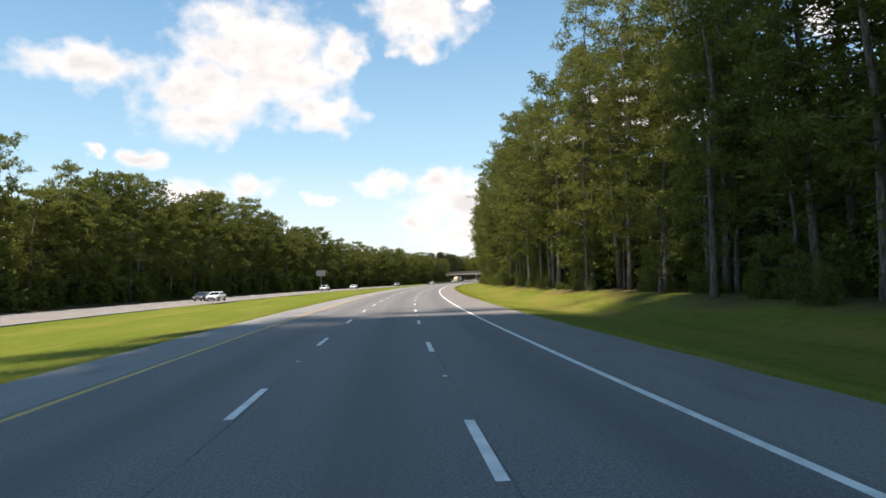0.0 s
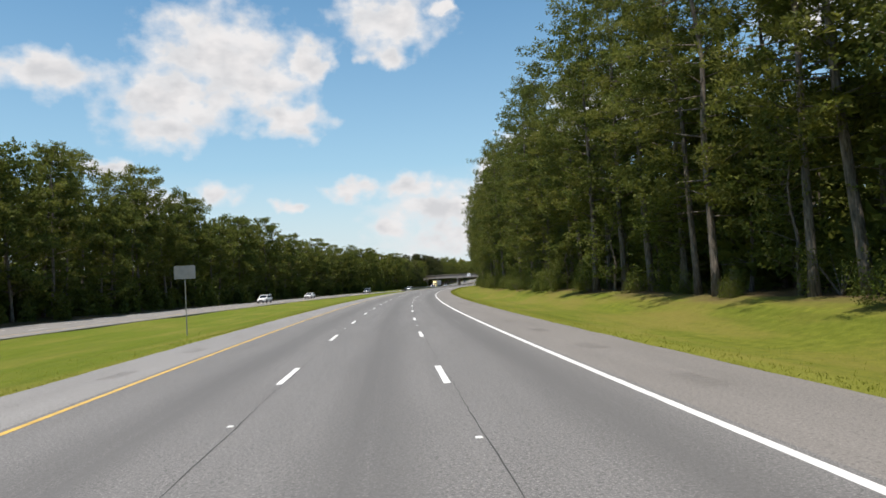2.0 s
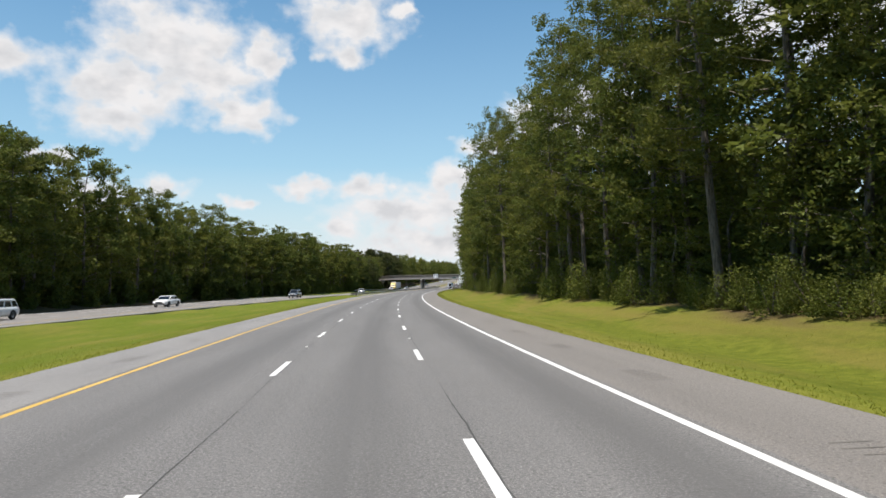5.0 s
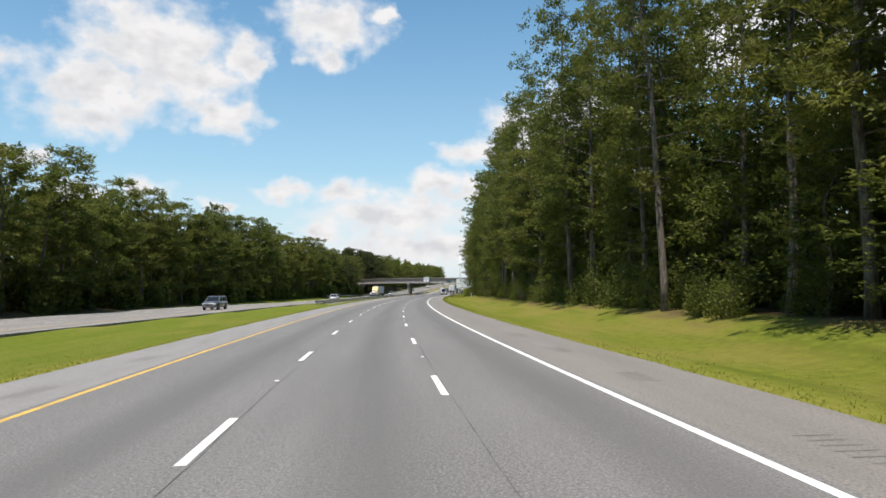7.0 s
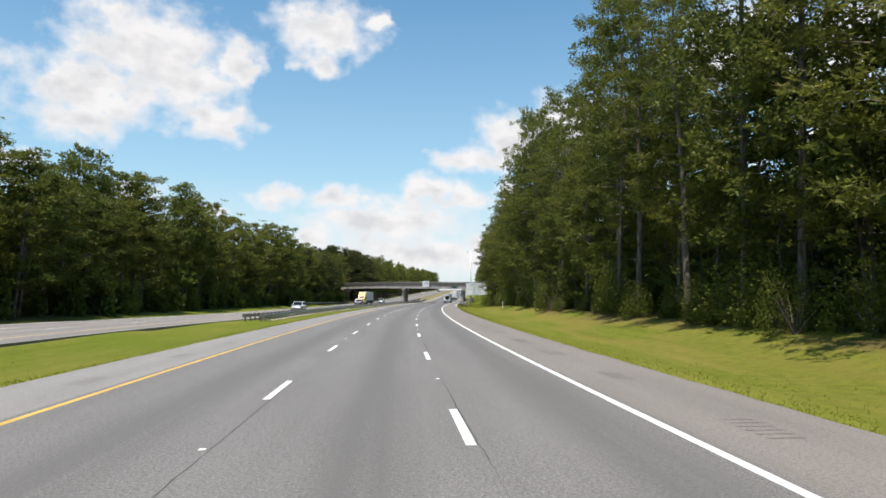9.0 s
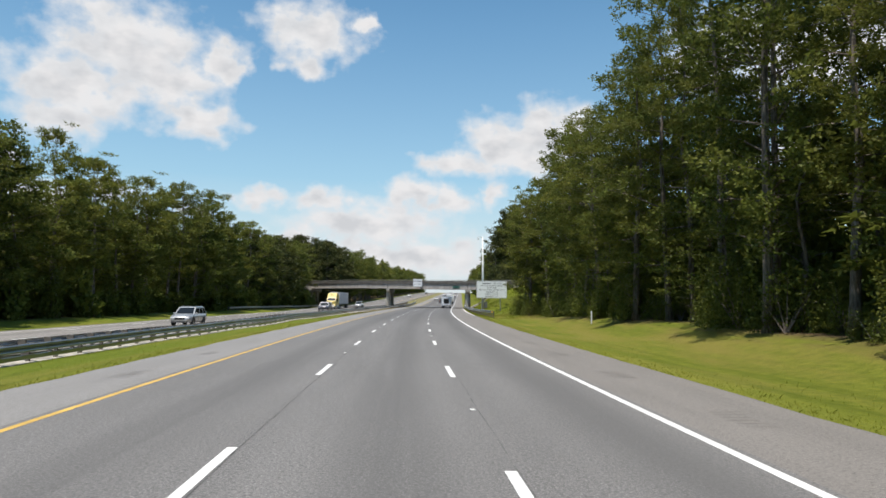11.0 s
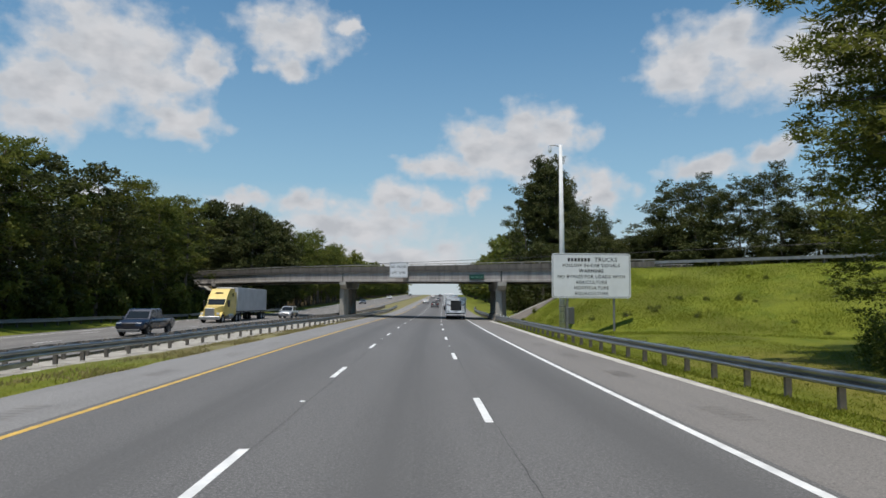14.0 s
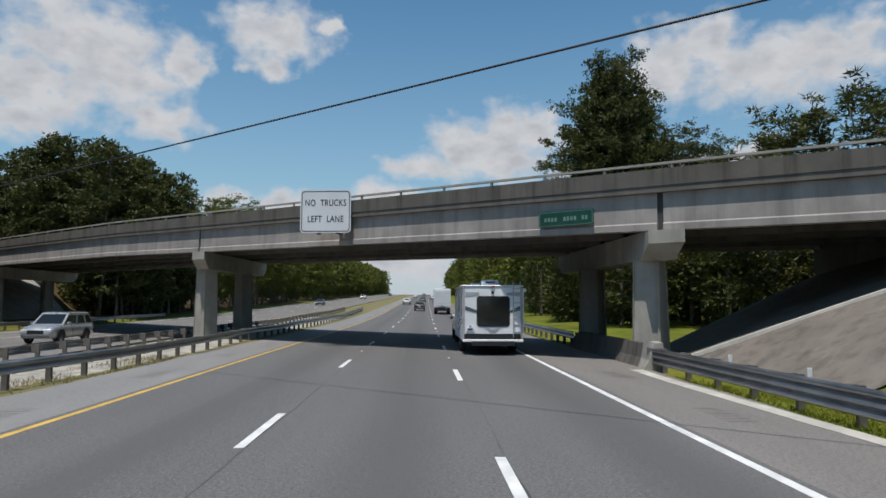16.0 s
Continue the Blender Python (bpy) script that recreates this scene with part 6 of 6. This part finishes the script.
def travel_trailer(m):
    g = thing("travel_trailer", "white travel trailer with dark rear window, ladder and roof air conditioner", "caravan", "", m)
    W, L, Z0, Z1 = 1.22, 6.9, 0.55, 2.78
    b = Build()
    rings = []
    for y, lo, hi, w in ((0.0, Z0, Z1 - 0.07, W), (0.03, Z0, Z1 - 0.03, W), (0.3, Z0, Z1, W), (L - 1.0, Z0, Z1, W), (L - 0.35, Z0, Z1 - 0.12, W), (L - 0.05, Z0 + 0.1, Z1 - 0.55, W * 0.98), (L, Z0 + 0.35, Z1 - 0.9, W * 0.95)):
        e = 0.07
        rings.append([(-w, y, lo), (-w, y, hi - e), (-w + e, y, hi), (w - e, y, hi), (w, y, hi - e), (w, y, lo)])
    b.loft(rings)
    body = part("body", b, M_TRAILER, g)
    # roof cap, overhanging the walls
    b = Build()
    b.box((0, L * 0.46, Z1 + 0.015), (W * 2 + 0.10, L * 0.93, 0.07), None, 0.03)
    part("roof_cap", b, M_TRAILER, g)
    # rear wall
    part("rear_window", shifted(oval(1.28, 1.16, 0.11), 0.02, -0.02, 1.76), M_GLASS, g, "large dark tinted rear window")
    part("window_frame", shifted(border(1.36, 1.24, 0.13, 0.045, 0.0), 0.02, -0.012, 1.76), M_BLACK, g)
    part("lower_band", Build().box((0, -0.012, 0.745), (W * 2 - 0.02, 0.03, 0.215)), M_BLACK, g, "black band along the foot of the rear wall")
    part("bumper", Build().box((0, -0.06, 0.575), (W * 2 + 0.02, 0.12, 0.10), None, 0.02), M_TRAILER, g)
    for sx in (-1, 1):
        part("corner_trim", Build().box((sx * (W - 0.035), -0.015, 1.66), (0.075, 0.03, 2.15), None, 0.01), M_TRIM, g)
        # grey swoosh beside the window
        x0, x1 = (-1.12, -0.66) if sx < 0 else (1.12, 0.70)
        q = [(x0, -0.014, 1.98), (x1, -0.014, 1.80), (x1, -0.014, 1.70), (x0, -0.014, 1.80)]
        k = Build().poly(q if sx < 0 else q[::-1])
        part("swoosh", k, M_DARK_GREY, body)
        q = [(x0, -0.0145, 2.36), (x0 * 0.5, -0.0145, 2.42), (x0 * 0.5, -0.0145, 2.52), (x0, -0.0145, 2.54)]
        part("swoosh", Build().poly(q if sx < 0 else q[::-1]), M_TRIM, body)
        small_box("tail_light", g, (sx * (W - 0.10), -0.03, 0.60), (0.16, 0.05, 0.07), M_RED, "red tail light", 0.01)
        small_box("clearance_light", g, (sx * (W - 0.02), 0.02, 1.25), (0.05, 0.03, 0.55), M_DARK_GREY, "", 0.01)
    small_box("brake_light", g, (0.0, -0.03, Z1 - 0.01), (0.16, 0.05, 0.05), M_RED, "red high brake light", 0.01)
    b = Build()
    b.tube([(0.0, 0.0, 2.53), (0.0, -0.10, 2.51)], [0.06, 0.05], 8)
    part("rear_lens_housing", b, M_BLACK, g)
    # winged emblem as plain shapes
    b = Build()
    for sx in (-1, 1):
        q = [(0.0, -0.015, 1.03), (sx * 0.42, -0.015, 1.12), (sx * 0.26, -0.015, 1.04), (sx * 0.10, -0.015, 0.93), (0.0, -0.015, 0.91)]
        b.poly(q[::-1] if sx > 0 else q)
    part("emblem", b, M_TRIM, body, "grey winged emblem shape")
    b = Build()
    b.box((-0.92, -0.02, 1.03), (0.33, 0.02, 0.18), None, 0.01)
    pl = part("plate", b, M_SIGN_WHITE, g)
    part("plate_bar", Build().box((-0.92, -0.034, 1.03), (0.22, 0.006, 0.07)), M_DARK_GREY, pl)
    part("plate_light", Build().box((-0.92, -0.03, 1.15), (0.08, 0.05, 0.04)), M_BLACK, g)
    # ladder
    lad = part("ladder", Build().tube([(0.83, 0.15, 2.86), (0.83, 0.02, 2.98), (0.83, -0.10, 2.90), (0.83, -0.10, 0.75), (0.83, -0.02, 0.70)], 0.020, 6), M_TRIM, g, "aluminium rear ladder")
    part("ladder_rail", Build().tube([(1.13, 0.15, 2.86), (1.13, 0.02, 2.98), (1.13, -0.10, 2.90), (1.13, -0.10, 0.75), (1.13, -0.02, 0.70)], 0.020, 6), M_TRIM, lad)
    for i in range(7):
        z = 0.95 + i * 0.29
        part("rung", Build().tube([(0.83, -0.10, z), (1.13, -0.10, z)], 0.016, 6), M_TRIM, lad)
    # roof gear
    b = Build()
    b.box((-0.05, 1.0, Z1 + 0.16), (0.72, 0.95, 0.24), None, 0.07)
    ac = part("air_conditioner", b, M_TRAILER, g, "white roof air conditioner")
    part("vent_grille", Build().box((-0.05, 0.515, Z1 + 0.17), (0.40, 0.02, 0.08)), M_DARK_GREY, ac)
    for x, y in ((-0.55, 2.1), (-0.30, 3.6), (0.5, 4.4)):
        small_box("roof_vent", g, (x, y, Z1 + 0.12), (0.42, 0.42, 0.14), M_TRAILER, "", 0.04)
    # awning on the kerb side
    aw = part("awning", Build().tube([(W + 0.10, 0.15, 2.62), (W + 0.10, 5.2, 2.62)], 0.085, 10), M_TRAILER, g, "rolled white awning")
    for y in (0.2, 5.1):
        part("awning_arm", Build().box((W + 0.05, y, 1.75), (0.06, 0.07, 1.75)), M_TRAILER, aw)
    # driver-side wall: tall rounded windows, grey swirls
    turn = Matrix.Rotation(radians(-90), 3, "Z")
    for y, w_, h_, z in ((1.1, 0.46, 0.95, 2.0), (2.9, 0.75, 0.80, 2.08), (5.2, 0.60, 0.80, 2.05)):
        part("side_window", shifted(oval(w_, h_, 0.12), -W - 0.008, y, z, turn), M_GLASS, g)
    for k in range(3):
        b = Build()
        n = 14
        for i in range(n):
            def edge(t, off):
                return (-W - 0.006, 0.3 + t * 5.8, 1.15 + 0.5 * math.sin(t * 4.2 + k * 1.1) * (0.4 + 0.6 * t) + off * (1 - abs(2 * t - 1)))
            a, c = i / n, (i + 1) / n
            b.poly([edge(a, 0), edge(a, 0.11), edge(c, 0.11), edge(c, 0)])
        part("side_stripe", b, (M_TRIM, M_DARK_GREY, M_RED)[k], body)
    part("slide_out", Build().box((-W - 0.03, 4.1, 1.55), (0.06, 1.5, 1.7), None, 0.02), M_TRAILER, g)
    # running gear
    part("chassis", Build().box((0, 3.2, 0.48), (1.7, 7.4, 0.16)).box((0, 0.25, 0.42), (1.9, 0.10, 0.12)), M_BLACK, g)
    part("tank_cover", Build().box((0, 2.8, 0.44), (2.0, 4.2, 0.22), None, 0.05), M_BLACK, g)
    for y in (2.15, 2.98):
        for sx in (-1, 1):
            wheel(g, sx * (W - 0.12), y, 0.34, 0.21)
    part("tongue", Build().tube([(-0.8, L - 0.2, 0.48), (0, L + 1.15, 0.50)], 0.06, 6).tube([(0.8, L - 0.2, 0.48), (0, L + 1.15, 0.50)], 0.06, 6), M_BLACK, g)
    part("gas_bottles", Build().tube([(-0.18, L + 0.25, 0.55), (-0.18, L + 0.25, 1.05)], 0.15, 10).tube([(0.18, L + 0.25, 0.55), (0.18, L + 0.25, 1.05)], 0.15, 10), M_TRAILER, g)
    part("mud_flap", Build().box((0, 1.6, 0.42), (2.3, 0.02, 0.30)), M_RUBBER, g)


travel_trailer(along(479.6, 1.83))
car("pickup_truck", "silver-grey pickup towing the travel trailer", along(479.6 + 6.9 + 1.2 + 2.95, 1.75), paint("silver_paint", (0.42, 0.43, 0.44), 0.5), "pickup", "pickup")


def box_truck(m):
    g = thing("box_truck", "white box truck with roll-up rear door", "truck", "", m)
    part("box", Build().box((0, 3.6, 2.45), (2.45, 7.2, 2.75), None, 0.04), M_TRAILER, g)
    part("rear_door", Build().box((0, -0.015, 2.35), (2.2, 0.05, 2.4), None, 0.01), M_SIGN_WHITE, g)
    for i in range(7):
        part("door_slat", Build().box((0, -0.045, 1.32 + i * 0.34), (2.16, 0.012, 0.03)), M_TRIM, g)
    part("door_handle", Build().box((0, -0.06, 1.3), (0.5, 0.04, 0.06)), M_BLACK, g)
    part("frame", Build().box((0, 4.3, 0.85), (1.0, 9.6, 0.25)), M_BLACK, g)
    part("under_guard", Build().box((0, 0.05, 0.62), (2.3, 0.10, 0.14)).box((-0.8, 0.1, 0.85), (0.1, 0.1, 0.4)).box((0.8, 0.1, 0.85), (0.1, 0.1, 0.4)), M_BLACK, g)
    for sx in (-1, 1):
        small_box("tail_light", g, (sx * 0.98, -0.03, 0.96), (0.30, 0.06, 0.12), M_RED, "red tail light", 0.01)
        for y in (1.7,):
            wheel(g, sx * 0.98, y, 0.48, 0.45)
        wheel(g, sx * 1.0, 8.2, 0.48, 0.28)
        part("mud_flap", Build().box((sx * 0.95, 1.05, 0.6), (0.5, 0.02, 0.5)), M_RUBBER, g)
    b = Build()
    b.loft([[(-1.1, 7.3, 0.6), (1.1, 7.3, 0.6), (1.1, 7.3, 2.6), (-1.1, 7.3, 2.6)], [(-1.1, 8.6, 0.6), (1.1, 8.6, 0.6), (1.05, 8.3, 2.6), (-1.05, 8.3, 2.6)], [(-1.08, 9.3, 0.6), (1.08, 9.3, 0.6), (1.0, 9.2, 1.5), (-1.0, 9.2, 1.5)]])
    part("cab", b, M_TRAILER, g)
    for sx in (-1, 1):
        small_box("mirror", g, (sx * 1.3, 8.5, 1.9), (0.12, 0.2, 0.5), M_BLACK)


box_truck(along(553.0, 1.65))


def semi_truck(m):
    g = thing("semi_truck", "yellow long-nosed tractor with a grey box semi-trailer", "truck", "", m)
    yellow = paint("yellow_paint", (0.78, 0.58, 0.16), 0.0, 0.35)
    grey = plain("trailer_sheet", (0.55, 0.56, 0.58), 0.4, 0.2, 0.08, 0.8)
    # y forward, nose at y = 0, everything behind it
    b = Build()
    b.loft([[(-1.02, 0.0 - 2.15, 0.75), (1.02, -2.15, 0.75), (1.0, -2.15, 1.95), (-1.0, -2.15, 1.95)],
            [(-0.98, -1.0, 0.75), (0.98, -1.0, 0.75), (0.80, -1.0, 1.80), (-0.80, -1.0, 1.80)],
            [(-0.80, -0.25, 0.75), (0.80, -0.25, 0.75), (0.62, -0.22, 1.66), (-0.62, -0.22, 1.66)]])
    part("hood", b, yellow, g)
    part("grille", Build().box((0, -0.20, 1.20), (1.05, 0.10, 0.95), None, 0.04), M_RIM, g, "chrome grille")
    part("front_bumper", Build().box((0, -0.15, 0.58), (2.35, 0.30, 0.38), None, 0.06), M_RIM, g, "chrome bumper")
    b = Build()
    b.loft([[(-1.05, -2.1, 0.8), (1.05, -2.1, 0.8), (1.02, -2.15, 1.95), (-1.02, -2.15, 1.95)],
            [(-1.12, -3.0, 0.8), (1.12, -3.0, 0.8), (1.05, -2.75, 2.75), (-1.05, -2.75, 2.75)],
            [(-1.15, -4.1, 0.8), (1.15, -4.1, 0.8), (1.05, -3.9, 3.85), (-1.05, -3.9, 3.85)],
            [(-1.15, -5.7, 0.8), (1.15, -5.7, 0.8), (1.08, -5.6, 3.95), (-1.08, -5.6, 3.95)]])
    cab = part("cab", b, yellow, g, "yellow sleeper cab with high roof")
    part("windscreen", Build().slab([(0.95, -2.20, 2.02), (-0.95, -2.20, 2.02), (-0.96, -2.66, 2.66), (0.96, -2.66, 2.66)], 0.03), M_GLASS, cab)
    part("roof_window", Build().slab([(0.45, -3.30, 3.31), (-0.45, -3.30, 3.31), (-0.42, -3.42, 3.44), (0.42, -3.42, 3.44)], 0.03), M_GLASS, cab)
    for sx in (-1, 1):
        q = [(sx * 1.10, -3.0, 2.0), (sx * 1.12, -3.8, 2.0), (sx * 1.10, -3.8, 2.6), (sx * 1.08, -3.0, 2.55)]
        part("side_window", Build().slab(q if sx < 0 else q[::-1], 0.03), M_GLASS, cab)
        q = [(sx * 1.12, -4.7, 3.0), (sx * 1.12, -5.1, 3.0), (sx * 1.10, -5.1, 3.4), (sx * 1.10, -4.7, 3.4)]
        part("side_window", Build().slab(q if sx < 0 else q[::-1], 0.03), M_GLASS, cab)
        small_box("mirror", g, (sx * 1.40, -2.5, 2.15), (0.22, 0.14, 0.72), M_BLACK, "tall black mirror")
        small_box("headlight", g, (sx * 0.86, -0.42, 1.05), (0.30, 0.30, 0.24), M_LAMP, "clear headlight")
        part("fuel_tank", Build().tube([(sx * 0.98, -3.2, 0.72), (sx * 0.98, -4.8, 0.72)], 0.32, 12), M_RIM, g)
        b = Build()
        rings = []
        for x in (0.78, 1.18):
            rings.append([(sx * x, -1.3 + 0.72 * math.cos(math.pi * i / 10), 0.62 + 0.62 * math.sin(math.pi * i / 10)) for i in range(11)])
        b.loft(rings, cap=False, closed=False)
        part("fender", b, yellow, g)
        part("side_fairing", Build().box((sx * 1.12, -6.0, 2.2), (0.05, 0.5, 2.6)), yellow, g)
        part("exhaust", Build().tube([(sx * 0.95, -5.9, 1.0), (sx * 0.95, -5.9, 4.1)], 0.09, 8), M_RIM, g)
        wheel(g, sx * 1.03, -1.3, 0.50, 0.28)
        for y in (-6.3, -7.6, -17.6, -18.9):
            wheel(g, sx * 0.95, y, 0.50, 0.52)
    part("frame", Build().box((0, -5.2, 0.85), (0.9, 7.0, 0.3)), M_BLACK, g)
    tr = part("trailer_box", Build().box((0, -13.05, 2.68), (2.58, 13.5, 2.80), None, 0.03), grey, g, "grey ribbed trailer box")
    for i in range(21):
        for sx in (-1, 1):
            part("rib", Build().box((sx * 1.297, -6.7 - i * 0.64, 2.68), (0.02, 0.05, 2.62)), grey, tr)
    part("trailer_rail", Build().box((0, -13.05, 1.22), (2.5, 13.4, 0.16)), M_BLACK, g)
    part("landing_gear", Build().box((-0.8, -9.3, 0.7), (0.14, 0.14, 1.0)).box((0.8, -9.3, 0.7), (0.14, 0.14, 1.0)), M_BLACK, g)
    part("under_guard", Build().box((0, -19.7, 0.6), (2.3, 0.1, 0.12)).box((-0.5, -19.7, 0.9), (0.1, 0.1, 0.6)).box((0.5, -19.7, 0.9), (0.1, 0.1, 0.6)), M_BLACK, g)


semi_truck(along(469.4, -25.6, far_z(466.0), 180))

SILVER, WHITE = paint("silver_paint", (0.42, 0.43, 0.44), 0.5), paint("white_paint", (0.72, 0.72, 0.71), 0.0)
BLACK, GREY, BLUE = paint("black_car_paint", (0.02, 0.02, 0.022), 0.2), paint("grey_paint", (0.10, 0.11, 0.12), 0.4), paint("blue_paint", (0.008, 0.014, 0.036), 0.15)
# ahead in our direction
car("black_car", "black sport utility car with dark rear glass", along(572.0, -1.9), BLACK, "suv")
car("white_car", "small white saloon far ahead on the motorway", along(622.0, -5.6), WHITE, "sedan")
car("dark_car", "dark saloon far ahead on the motorway", along(655.0, -1.8), GREY, "sedan")
car("silver_car", "silver sport utility car far ahead on the hill", along(702.0, 1.7), SILVER, "suv")
car("white_car", "white sport utility car far ahead on the hill", along(760.0, -5.5), WHITE, "suv")
car("dark_car", "dark car near the crest of the hill", along(830.0, -1.9), GREY, "suv")


def oncoming(name, label, s, lane, colour, style):
    w = far_near_edge(s) - (4.5, 8.2, 11.9)[lane]
    h0, h1 = far_near_edge(s - 3), far_near_edge(s + 3)
    skew = -math.degrees(math.atan2(h1 - h0, 6.0))
    car(name, label, along(s, w, far_z(s), 180 + skew), colour, style)


oncoming("white_car", "white saloon driving towards the viewer past the median", 106.0, 0, WHITE, "sedan")
oncoming("dark_car", "dark grey saloon beside the white one on the far carriageway", 110.5, 1, GREY, "sedan")
oncoming("white_car", "white sport utility car on the far carriageway", 197.6, 1, WHITE, "suv")
oncoming("white_car", "white saloon on the far carriageway beyond the median", 231.0, 1, WHITE, "sedan")
oncoming("grey_car", "dark grey sport utility car on the far carriageway", 283.1, 0, GREY, "suv")
oncoming("silver_car", "silver sport utility car on the far carriageway", 371.5, 0, SILVER, "suv")
oncoming("blue_pickup", "dark blue pickup on the far carriageway near the overpass", 444.5, 0, BLUE, "pickup")
oncoming("silver_car", "silver-blue sport utility car under the overpass", 491.5, 0, SILVER, "suv")
oncoming("dark_car", "dark saloon on the far carriageway past the overpass", 612.0, 1, GREY, "sedan")
oncoming("white_car", "white delivery car on the far carriageway hill", 720.0, 1, WHITE, "suv")
oncoming("dark_car", "dark car high on the far carriageway hill", 850.0, 0, GREY, "suv")
